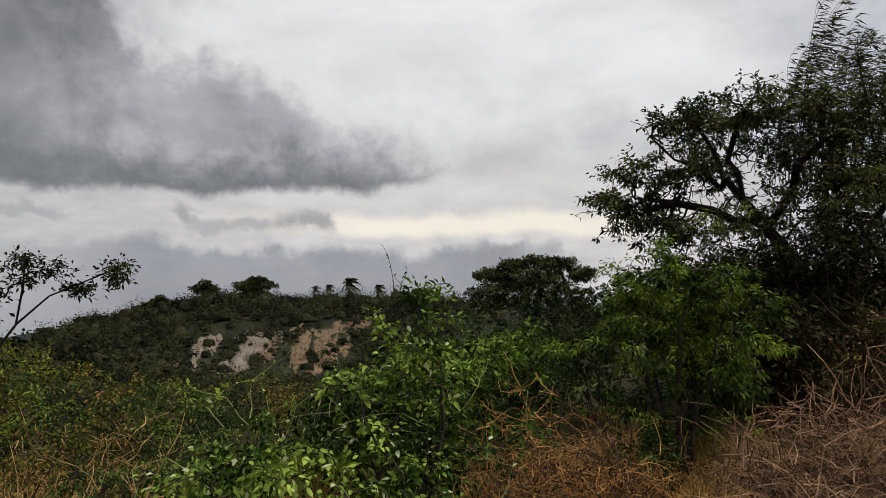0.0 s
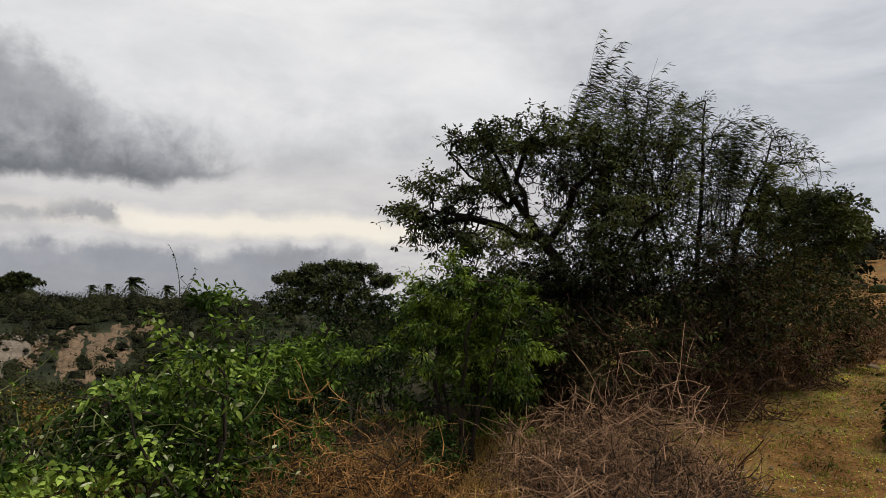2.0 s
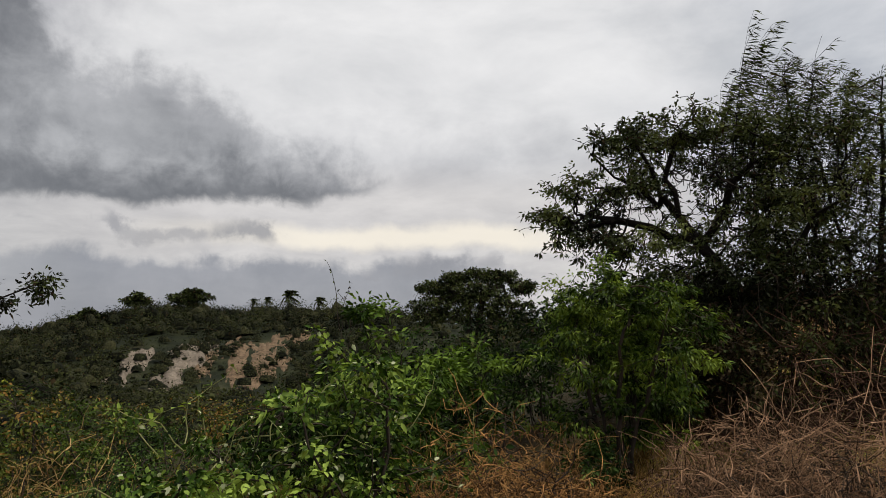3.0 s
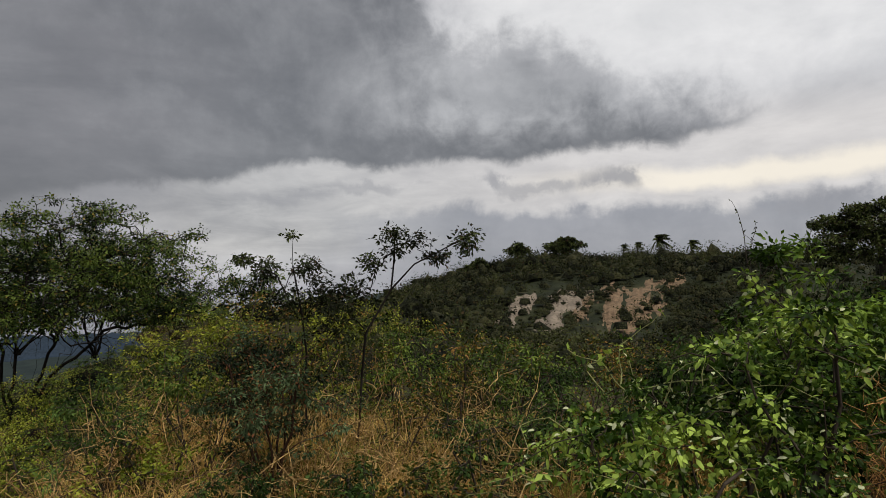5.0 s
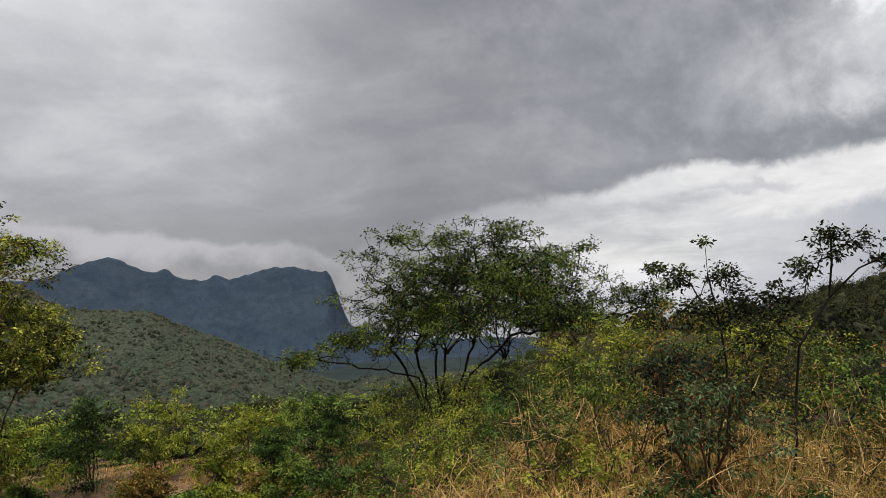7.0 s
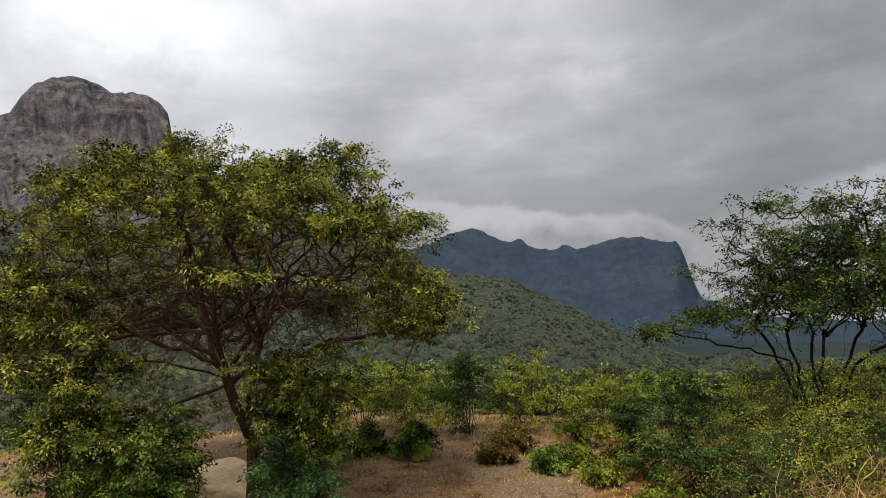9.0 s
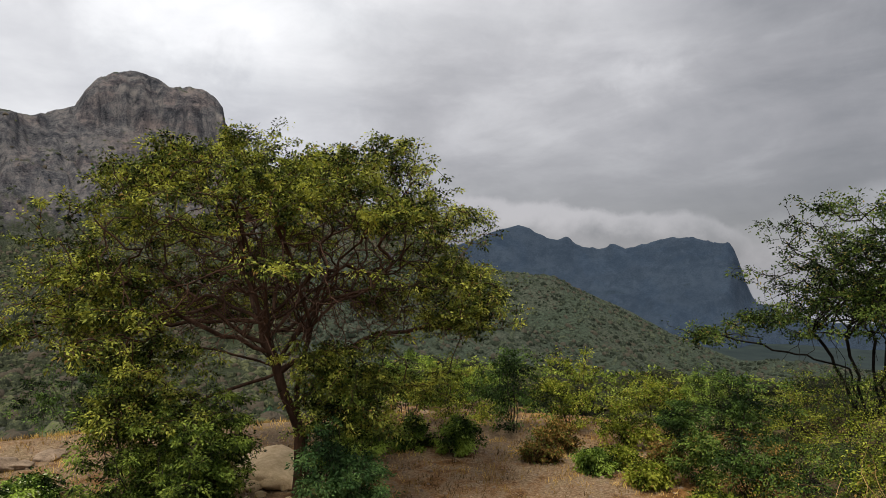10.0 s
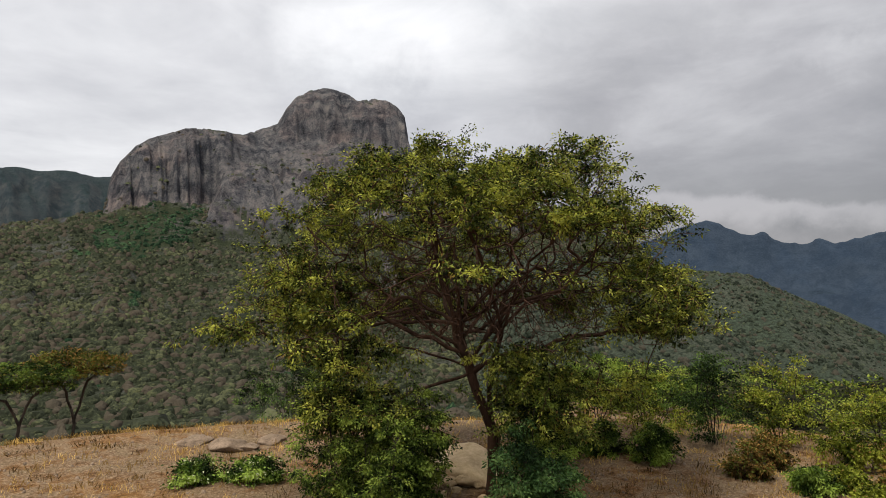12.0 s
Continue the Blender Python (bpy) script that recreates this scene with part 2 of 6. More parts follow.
def soil(name):
    """Reddish dry earth with gravel, worn grass and straw."""
    mat, n = material(name)
    co = n.add("ShaderNodeNewGeometry").outputs["Position"]
    broad = n.noise(co, 0.3, 4.0, 0.6)
    mid = n.noise(co, 2.1, 6.0, 0.65)
    grit = n.noise(co, 17.0, 8.0, 0.8)
    tone = n.math("ADD", n.math("MULTIPLY", mid, 0.55), n.math("MULTIPLY", grit, 0.5))
    col = n.ramp(tone, (0.40, (0.050, 0.022, 0.008)), (0.52, (0.210, 0.105, 0.034)), (0.66, (0.40, 0.240, 0.095)))
    green = n.ease(n.math("ADD", n.math("MULTIPLY", mid, 0.55), n.math("MULTIPLY", broad, 0.5)), 0.50, 0.62)
    col = n.mix(n.math("MULTIPLY", green, 0.7), col, n.ramp(grit, (0.35, (0.045, 0.045, 0.014)), (0.65, (0.20, 0.165, 0.055))))
    vor = n.add("ShaderNodeTexVoronoi")
    n.put(vor.inputs["Vector"], co)
    vor.inputs["Scale"].default_value = 11.0
    pebble = n.ease(n.math("ADD", vor.outputs["Distance"], n.math("MULTIPLY", mid, 0.35)), 0.33, 0.26)
    col = n.mix(n.math("MULTIPLY", pebble, 0.75), col, n.ramp(grit, (0.3, (0.20, 0.14, 0.09)), (0.7, (0.56, 0.46, 0.35))))
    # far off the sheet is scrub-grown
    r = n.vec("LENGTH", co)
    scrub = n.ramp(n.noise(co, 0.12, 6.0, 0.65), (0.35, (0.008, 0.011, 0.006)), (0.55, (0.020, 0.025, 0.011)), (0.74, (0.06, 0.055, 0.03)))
    # blue distance haze is painted into the scrub colour beyond 500 m
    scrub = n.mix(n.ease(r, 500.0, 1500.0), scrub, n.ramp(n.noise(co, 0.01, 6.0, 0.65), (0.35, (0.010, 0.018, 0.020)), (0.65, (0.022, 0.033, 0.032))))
    place = n.add("ShaderNodeSeparateXYZ")
    n.put(place.inputs[0], co)
    # the bench is paler and sandier
    sandy = n.math("MULTIPLY", n.ease(place.outputs[2], -2.0, -2.6), n.ease(n.math("ADD", n.math("MULTIPLY", broad, 0.5), n.math("MULTIPLY", mid, 0.5)), 0.40, 0.52))
    col = n.mix(n.math("MULTIPLY", sandy, 0.75), col, n.ramp(grit, (0.34, (0.080, 0.052, 0.033)), (0.5, (0.175, 0.122, 0.080)), (0.66, (0.42, 0.325, 0.24))))
    # the western gully is scrub-grown from close by, painted dark for shaded gaps
    west = n.math("MULTIPLY", n.ease(n.math("DIVIDE", place.outputs[0], n.math("ADD", r, 0.01)), -0.42, -0.62), n.ease(n.math("DIVIDE", place.outputs[1], n.math("ADD", r, 0.01)), -0.58, -0.4))
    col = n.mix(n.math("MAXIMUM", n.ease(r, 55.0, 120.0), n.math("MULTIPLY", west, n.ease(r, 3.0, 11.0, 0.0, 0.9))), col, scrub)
    finish(n, col, 0.95, n.math("ADD", grit, n.math("MULTIPLY", pebble, 0.6)), 0.9, 0.04, spec=0.15)
    return mat


def cliff_rock(name, dark, mid, light, moss, scale=1.0, grown=0.6, relief=8.0, bald=(30.0, 130.0, 0.28), blush=(1.13, 0.98, 0.94), stains=0.07):
    """Weathered rock with stains and cracks; ledges and gentle slopes are grown over."""
    mat, n = material(name)
    geo = n.add("ShaderNodeNewGeometry")
    co = n.vec("SCALE", geo.outputs["Position"], scale=scale)
    streak = n.noise(n.vec("MULTIPLY", co, (1.0, 1.0, 0.16)), 0.075, 8.0, 0.66, 0.5)
    block = n.noise(n.vec("MULTIPLY", co, (0.5, 0.5, 1.2)), 0.028, 7.0, 0.65, 0.8)
    grain = n.noise(co, 0.35, 6.0, 0.75)
    sep = n.add("ShaderNodeSeparateXYZ")
    n.put(sep.inputs[0], geo.outputs["Normal"])
    streak = n.math("ADD", n.math("MULTIPLY", streak, n.ease(sep.outputs[2], 0.72, 0.42)), n.math("MULTIPLY", n.noise(co, 0.05, 8.0, 0.7, 0.8), n.ease(sep.outputs[2], 0.42, 0.72)))
    stain = n.ease(n.noise(n.vec("MULTIPLY", co, (1.0, 1.0, 0.13)), 0.045, 6.0, 0.62, 0.7), 0.44, 0.60)
    f = n.math("ADD", n.math("MULTIPLY", streak, 0.34), n.math("ADD", n.math("MULTIPLY", block, 0.40), n.math("MULTIPLY", grain, 0.36)))
    f = n.math("SUBTRACT", n.math("ADD", f, 0.03), n.math("MULTIPLY", stain, stains))
    col = n.ramp(f, (0.45, dark), (0.54, mid), (0.66, light))
    warm = n.ease(n.noise(co, 0.016, 5.0, 0.6, 0.6), 0.45, 0.62)
    col = n.mix(n.math("MULTIPLY", warm, 0.8), col, n.mix(1.0, col, blush, "MULTIPLY"))
    alt = n.add("ShaderNodeSeparateXYZ")
    n.put(alt.inputs[0], geo.outputs["Position"])
    bare = n.math("MULTIPLY", n.ease(alt.outputs[2], bald[0], bald[1]), bald[2])
    lie = n.math("ADD", n.math("SUBTRACT", sep.outputs[2], bare), n.math("MULTIPLY", n.math("SUBTRACT", n.math("ADD", n.math("MULTIPLY", block, 0.6), n.math("MULTIPLY", grain, 0.4)), 0.5), 1.3))
    col = n.mix(n.ease(lie, grown, grown + 0.16), col, n.ramp(grain, (0.33, tuple(0.35 * v for v in moss)), (0.5, tuple(0.9 * v for v in moss)), (0.68, tuple(1.6 * v for v in moss))))
    earth = n.math("MULTIPLY", n.ease(n.noise(co, 0.011, 5.0, 0.6, 0.5), 0.48, 0.62), n.ease(grain, 0.42, 0.6))
    col = n.mix(n.math("MULTIPLY", earth, n.ease(sep.outputs[2], 0.45, 0.75, 0.2, 0.75)), col, tuple(0.6 * m + 0.4 * l for m, l in zip(mid, light)))
    finish(n, col, 0.95, f, 0.8, relief / scale, spec=0.1)
    return mat


def stone(name, dark, light, scale=1.0):
    mat, n = material(name)
    co = n.add("ShaderNodeTexCoord").outputs["Object"]
    a, b = n.noise(co, 3.0 * scale, 6.0, 0.65), n.noise(co, 26.0 * scale, 4.0, 0.7)
    finish(n, n.ramp(n.math("ADD", n.math("MULTIPLY", a, 0.6), n.math("MULTIPLY", b, 0.4)), (0.35, dark), (0.68, light)), 0.95, b, 0.6, 0.02, spec=0.15)
    return mat


SOIL = soil("dry_earth")
GREY_ROCK = cliff_rock("grey_cliff_rock", (0.014, 0.016, 0.021), (0.053, 0.054, 0.062), (0.150, 0.138, 0.134), (0.026, 0.033, 0.017), 1.0, 0.62, 5.0)
# the range's blue is distance haze put into the base colours
HAZE_BLUE_ROCK = cliff_rock("haze_blue_range", (0.019, 0.030, 0.050), (0.024, 0.037, 0.059), (0.038, 0.054, 0.080), (0.023, 0.036, 0.055), 0.35, 0.8, 5.0, blush=(0.95, 1.0, 1.05), stains=0.0)
# bluish haze of the distance is mixed into this ridge's rock and moss colours
HAZY_RIDGE_ROCK = cliff_rock("hazy_ridge_rock", (0.018, 0.027, 0.034), (0.028, 0.039, 0.046), (0.07, 0.076, 0.078), (0.020, 0.032, 0.036), 0.6, 0.5)
SPUR_GROUND = cliff_rock("spur_ground", (0.032, 0.042, 0.031), (0.047, 0.059, 0.044), (0.11, 0.098, 0.08), (0.043, 0.057, 0.041), 1.0, 0.3)
PALE_ROCK = stone("pale_granite", (0.09, 0.064, 0.045), (0.36, 0.27, 0.20))
SLAB_ROCK = stone("pale_slab_rock", (0.045, 0.037, 0.030), (0.31, 0.26, 0.21), 0.14)
BANK_ROCK = stone("crumbling_bank", (0.035, 0.026, 0.016), (0.27, 0.185, 0.12), 0.2)
TREE_GREEN = foliage("thorn_tree_leaves", (0.010, 0.021, 0.006), (0.036, 0.064, 0.013), (0.098, 0.135, 0.029), 0.8, through_light=0.25, dead=(0.05, (0.2, 0.16, 0.04)))
CROWN_GREEN = foliage("crown_leaves", (0.012, 0.024, 0.006), (0.090, 0.120, 0.024), (0.305, 0.318, 0.058), 2.4, through_light=0.3, dead=(0.03, (0.22, 0.14, 0.04)))
GLOSSY_GREEN = foliage("glossy_drooping_leaves", (0.012, 0.028, 0.005), (0.058, 0.106, 0.014), (0.165, 0.230, 0.034), 2.2, 0.38, 0.22)
RED_ROCK = stone("reddish_stone", (0.065, 0.044, 0.030), (0.28, 0.205, 0.145))
SAND = stone("bright_sand", (0.42, 0.30, 0.17), (0.76, 0.60, 0.40), 2.0)
# bark coloured almost black to pass for backlit stems against the sky
SILHOUETTE_BARK = bark("silhouette_bark", (0.006, 0.005, 0.004), (0.020, 0.017, 0.014))
DARK_BARK = bark("dark_bark", (0.018, 0.015, 0.013), (0.075, 0.06, 0.048))
BROWN_BARK = bark("brown_bark", (0.014, 0.008, 0.006), (0.088, 0.048, 0.032))
BROWN_TWIG = bark("brown_dry_twig", (0.040, 0.019, 0.008), (0.56, 0.31, 0.115), 30.0, 0.5)
DRY_TWIG = bark("dry_twig", (0.10, 0.056, 0.022), (0.62, 0.42, 0.18), 30.0, 0.5)
GREY_TWIG = bark("weathered_twig", (0.022, 0.012, 0.007), (0.53, 0.33, 0.205), 30.0, 0.5)
PALE_STICK = bark("bleached_stick", (0.30, 0.20, 0.11), (0.62, 0.46, 0.27), 30.0)
PALE_STEM = bark("pale_green_stem", (0.12, 0.14, 0.05), (0.34, 0.34, 0.16), 30.0)
STRAW = foliage("straw", (0.12, 0.070, 0.018), (0.33, 0.200, 0.058), (0.580, 0.400, 0.140), 0.9, 0.7, 0.15)
DEEP_GREEN = foliage("deep_green_leaves", (0.010, 0.024, 0.007), (0.036, 0.072, 0.016), (0.105, 0.165, 0.038), 0.9, through_light=0.2)
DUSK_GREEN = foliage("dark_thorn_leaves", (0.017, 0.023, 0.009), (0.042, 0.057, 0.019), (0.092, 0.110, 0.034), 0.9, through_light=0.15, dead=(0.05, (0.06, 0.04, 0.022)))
ACACIA_GREEN = foliage("acacia_leaves", (0.016, 0.034, 0.008), (0.058, 0.100, 0.018), (0.150, 0.205, 0.040), 0.9, through_light=0.22, dead=(0.06, (0.24, 0.21, 0.05)))
OLIVE_GREEN = foliage("olive_leaves", (0.034, 0.054, 0.011), (0.170, 0.230, 0.038), (0.420, 0.470, 0.090), 0.9, through_light=0.42, dead=(0.10, (0.24, 0.14, 0.035)))
YELLOW_GREEN = foliage("yellow_green_leaves", (0.036, 0.054, 0.006), (0.155, 0.195, 0.020), (0.26, 0.275, 0.040), 1.8, 0.6, 0.22, dead=(0.05, (0.22, 0.14, 0.04)))
VINE_GREEN = foliage("vine_leaves", (0.010, 0.026, 0.004), (0.046, 0.098, 0.012), (0.265, 0.360, 0.072), 2.4, 0.52, 0.22, dead=(0.05, (0.50, 0.54, 0.34)))
MANGO_GREEN = foliage("glossy_long_leaves", (0.015, 0.036, 0.006), (0.054, 0.106, 0.014), (0.140, 0.215, 0.034), 1.6, 0.4, 0.2)
TEAL_GREEN = foliage("bluish_leaves", (0.020, 0.048, 0.018), (0.060, 0.125, 0.040), (0.160, 0.250, 0.085), 1.0)
SCRUB_GREEN = foliage("scrub_leaves", (0.030, 0.042, 0.008), (0.105, 0.122, 0.022), (0.220, 0.215, 0.045), 0.35, 0.6, 0.2, dead=(0.28, (0.25, 0.14, 0.04)))
DRY_SCRUB = foliage("dry_scrub_leaves", (0.050, 0.028, 0.008), (0.190, 0.110, 0.030), (0.40, 0.265, 0.080), 0.7, 0.7, 0.2, dead=(0.3, (0.09, 0.11, 0.02)))
FRESH_GREEN = foliage("fresh_green_leaves", (0.020, 0.044, 0.009), (0.088, 0.148, 0.026), (0.240, 0.325, 0.064), 2.0, 0.5, 0.4)
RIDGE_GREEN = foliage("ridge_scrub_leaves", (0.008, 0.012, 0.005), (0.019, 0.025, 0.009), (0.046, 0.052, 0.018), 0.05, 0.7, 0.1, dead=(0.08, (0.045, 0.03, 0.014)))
BUSH_GREEN = foliage("broad_bush_leaves", (0.013, 0.028, 0.006), (0.074, 0.120, 0.021), (0.235, 0.300, 0.058), 2.6, 0.5, 0.32)
BLUISH_THORN = foliage("bluish_thorn_leaves", (0.014, 0.028, 0.014), (0.048, 0.080, 0.038), (0.120, 0.165, 0.080), 1.4, 0.6, 0.2, dead=(0.08, (0.16, 0.07, 0.03)))
HILL_GREEN = foliage("hill_scrub_leaves", (0.014, 0.020, 0.006), (0.042, 0.050, 0.014), (0.105, 0.100, 0.030), 0.3, 0.7, 0.15, dead=(0.2, (0.13, 0.075, 0.03)))
RUST = foliage("withered_leaves", (0.05, 0.028, 0.015), (0.12, 0.065, 0.03), (0.20, 0.12, 0.06), 0.8, 0.7, 0.15)
FOREST = foliage("hillside_forest", (0.052, 0.062, 0.038), (0.042, 0.050, 0.030), (0.068, 0.073, 0.038), 0.012, 0.9, 0.0, dead=(0.30, (0.066, 0.056, 0.042)), grain=0.28)
LUSH_FOREST = foliage("lush_forest", (0.020, 0.048, 0.024), (0.020, 0.045, 0.023), (0.036, 0.064, 0.029), 0.02, 0.9, 0.0, grain=0.4)
FAR_FOREST = foliage("spur_forest", (0.038, 0.051, 0.035), (0.032, 0.042, 0.030), (0.050, 0.059, 0.039), 0.03, 0.9, 0.0, dead=(0.2, (0.056, 0.052, 0.040)), grain=0.25)
CANOPY = foliage("valley_canopy", (0.044, 0.074, 0.012), (0.120, 0.170, 0.025), (0.215, 0.255, 0.046), 0.25, 0.7, 0.2, dead=(0.05, (0.17, 0.13, 0.05)))
# near-black colour that stands in for the shade inside and under crowns
SHADE_TWIGS = foliage("twigs_in_painted_shade", (0.008, 0.010, 0.006), (0.016, 0.019, 0.009), (0.034, 0.034, 0.016), 0.2, 0.9, 0.0, grain=3.0)
BROWN_UNDER = foliage("brown_undergrowth", (0.020, 0.013, 0.008), (0.045, 0.032, 0.018), (0.09, 0.07, 0.035), 0.9, 0.8, 0.1, dead=(0.3, (0.035, 0.048, 0.016)), grain=4.0)

# ---- mesh tools ----
rng = np.random.default_rng(7)


def mesh_of(name, verts, faces, smooth=False):
    """A mesh from arrays: faces is an array (n, k), or a list of such arrays."""
    faces = [f for f in (faces if isinstance(faces, list) else [faces]) if len(f)]
    me = bpy.data.meshes.new(name)
    verts = np.asarray(verts, np.float32)
    me.vertices.add(len(verts))
    me.vertices.foreach_set("co", verts.ravel())
    loops = np.concatenate([np.asarray(f, np.int32).ravel() for f in faces])
    sizes = np.concatenate([np.full(len(f), np.asarray(f).shape[1], np.int32) for f in faces])
    me.loops.add(len(loops))
    me.loops.foreach_set("vertex_index", loops)
    me.polygons.add(len(sizes))
    me.polygons.foreach_set("loop_start", np.concatenate([[0], np.cumsum(sizes)[:-1]]).astype(np.int32))
    me.polygons.foreach_set("loop_total", sizes)
    if smooth:
        me.polygons.foreach_set("use_smooth", np.ones(len(sizes), bool))
    me.update(calc_edges=True)
    return me


def part(name, verts, faces, mat, parent=None, label="", smooth=False):
    """One mesh object, under a thing where a parent is given."""
    ob = new(name, mesh_of(name, verts, faces, smooth))
    ob.data.materials.append(mat)
    if parent is not None:
        ob.parent = parent
    return tagged(ob, label)


def unit(v):
    return v / np.maximum(np.linalg.norm(v, axis=-1, keepdims=True), 1e-9)


def tubes(a, b, ra, rb, sides):
    """Tapered tubes from points a to b."""
    n = len(a)
    d = unit(b - a)
    ref = np.where(np.abs(d[:, 2:]) > 0.9, [[1.0, 0, 0]], [[0, 0, 1.0]])
    u = unit(np.cross(d, ref))
    w = np.cross(d, u)
    ang = np.arange(sides) * 2 * np.pi / sides
    ring = u[:, None] * np.cos(ang)[None, :, None] + w[:, None] * np.sin(ang)[None, :, None]
    lo = (a - d * ra[:, None] * 0.2)[:, None] + ring * ra[:, None, None]
    hi = (b + d * rb[:, None] * 0.2)[:, None] + ring * rb[:, None, None]
    verts = np.concatenate([lo, hi], 1).reshape(-1, 3)
    i = np.arange(sides)
    j = (i + 1) % sides
    quad = np.stack([i, j, j + sides, i + sides], 1)
    faces = (np.arange(n)[:, None, None] * 2 * sides + quad[None]).reshape(-1, 4)
    return verts, faces


def leaves(at, way, length, width, fold=0.25, droop=0.0, oval=False):
    """One pointed leaf, folded along its midrib, at every place."""
    n = len(at)
    way = unit(way + np.array([0, 0, -droop]))
    side = unit(np.cross(way, unit(rng.normal(size=(n, 3)) * 0.85 + np.array([0, 0, 1.0]))))
    nor = np.cross(side, way)
    length = length * rng.uniform(0.6, 1.3, (n, 1))
    width = width * rng.uniform(0.7, 1.25, (n, 1)) / 2
    if oval:
        a1, a2 = at + way * length * 0.3, at + way * length * 0.7 - np.array([0, 0, 1.0]) * length * 0.05
        tip = at + way * length - np.array([0, 0, 1.0]) * length * 0.16
        up = nor * width * fold
        verts = np.stack([at, a1 + side * width + up, a2 + side * width * 0.82 + up, tip, a2 - side * width * 0.82 + up, a1 - side * width + up, a1, a2], 1).reshape(-1, 3)
        f = np.arange(n)[:, None] * 8
        return verts, np.concatenate([f + [[0, 1, 6]], f + [[0, 6, 5]], f + [[1, 2, 7]], f + [[1, 7, 6]], f + [[6, 7, 4]], f + [[6, 4, 5]], f + [[2, 3, 7]], f + [[7, 3, 4]]])
    mid = at + way * length * 0.42 + nor * width * fold
    tip = at + way * length - np.array([0, 0, 1.0]) * length * 0.12
    verts = np.stack([at, mid + side * width, tip, mid - side * width], 1).reshape(-1, 3)
    f = np.arange(n)[:, None] * 4
    return verts, np.concatenate([f + [[0, 1, 2]], f + [[0, 2, 3]]])


def in_lobes(lobes, n, shell=2.2):
    """Places inside ellipsoids ((x, y, z), (rx, ry, rz), weight)."""
    w = np.array([l[2] for l in lobes], float)
    pick = rng.choice(len(lobes), n, p=w / w.sum())
    c = np.array([l[0] for l in lobes], float)[pick]
    r = np.array([l[1] for l in lobes], float)[pick]
    d = unit(rng.normal(size=(n, 3)))
    return c + d * r * rng.uniform(0, 1, (n, 1)) ** (1 / shell)


def grow(stems, tips, twig=0.004, power=2.2, step=0.3, wobble=0.06, upward=0.15):
    """A branching frame: every tip is joined to the nearest limb by a bent branch. stems: polylines from the ground up."""
    P, par, D = [], [], []
    for stem in stems:
        pts = [np.array(p, float) for p in stem]
        last = -1
        if P and pts[0][2] > 0.6:
            gap = np.linalg.norm(np.array(P) - pts[0], axis=1)
            last = int(gap.argmin()) if gap.min() < 0.6 else -1
        for a, b in zip(pts[:-1], pts[1:]):
            k = max(1, int(np.linalg.norm(b - a) / step))
            for i in range(k + (b is pts[-1])):
                q = a + (b - a) * i / k + (rng.normal(size=3) * wobble * 0.35 if last >= 0 else 0)
                P.append(q); par.append(last); D.append(unit(b - a)); last = len(P) - 1
    base = np.array(P)
    order = np.argsort([np.linalg.norm(base - t, axis=1).min() for t in tips])
    cap = len(P) + len(tips) * 14
    A = np.zeros((cap, 3)); A[:len(P)] = base
    G = np.zeros((cap, 3)); G[:len(P)] = np.array(D)
    m = len(P)
    ends = np.zeros(len(tips), int)
    for k in order:
        t = tips[k]
        v = t - A[:m]
        dist = np.linalg.norm(v, axis=1)
        cost = dist * (1.25 - 0.45 * (v * G[:m]).sum(1) / np.maximum(dist, 1e-6))
        i = int(cost.argmin())
        a, L = A[i].copy(), dist[i]
        seg = int(min(12, max(2, L / step)))
        c = a + (G[i] * 0.45 + (t - a) / max(L, 1e-6) * 0.55) * L * 0.5 + np.array([0, 0, upward * L * 0.3])
        last = i
        for s in range(1, seg + 1):
            u = s / seg
            q = a * (1 - u) ** 2 + c * 2 * u * (1 - u) + t * u * u + (rng.normal(size=3) * wobble * min(1, L) if s < seg else 0)
            A[m] = q
            G[m] = unit(q - A[last])
            par.append(last); last = m; m += 1
        ends[k] = last
    A, G, par = A[:m], G[:m], np.array(par)
    load = np.zeros(m)
    load[ends] = twig ** power
    for i in range(m - 1, -1, -1):
        load[i] = max(load[i], (twig * 0.8) ** power)
        if par[i] >= 0:
            load[par[i]] += load[i]
    return A, G, par, load ** (1 / power), ends


def frame_parts(thing, frame_of, mat, thick=0.03, trunk_max=0.3, names=("trunk", "twigwork")):
    A, G, par, R, ends = frame_of
    R = np.minimum(R, trunk_max)
    i = np.nonzero(par >= 0)[0]
    j = par[i]
    fat = R[i] > thick
    root = np.arange(len(par))
    for k in range(len(par)):
        if par[k] >= 0:
            root[k] = root[par[k]]
    for stem in np.unique(root[i[fat]]):
        sel = fat & (root[i] == stem)
        v, f = tubes(A[j[sel]], A[i[sel]], np.minimum(R[j[sel]], R[i[sel]] * 1.5), R[i[sel]], 8)
        part(names[0], v, f, mat, thing, smooth=True)
    if (~fat).any():
        v, f = tubes(A[j[~fat]], A[i[~fat]], np.minimum(R[j[~fat]], R[i[~fat]] * 1.5), R[i[~fat]], 3)
        tagged(part(names[1], v, f, mat, thing, smooth=True), kind="stuff")


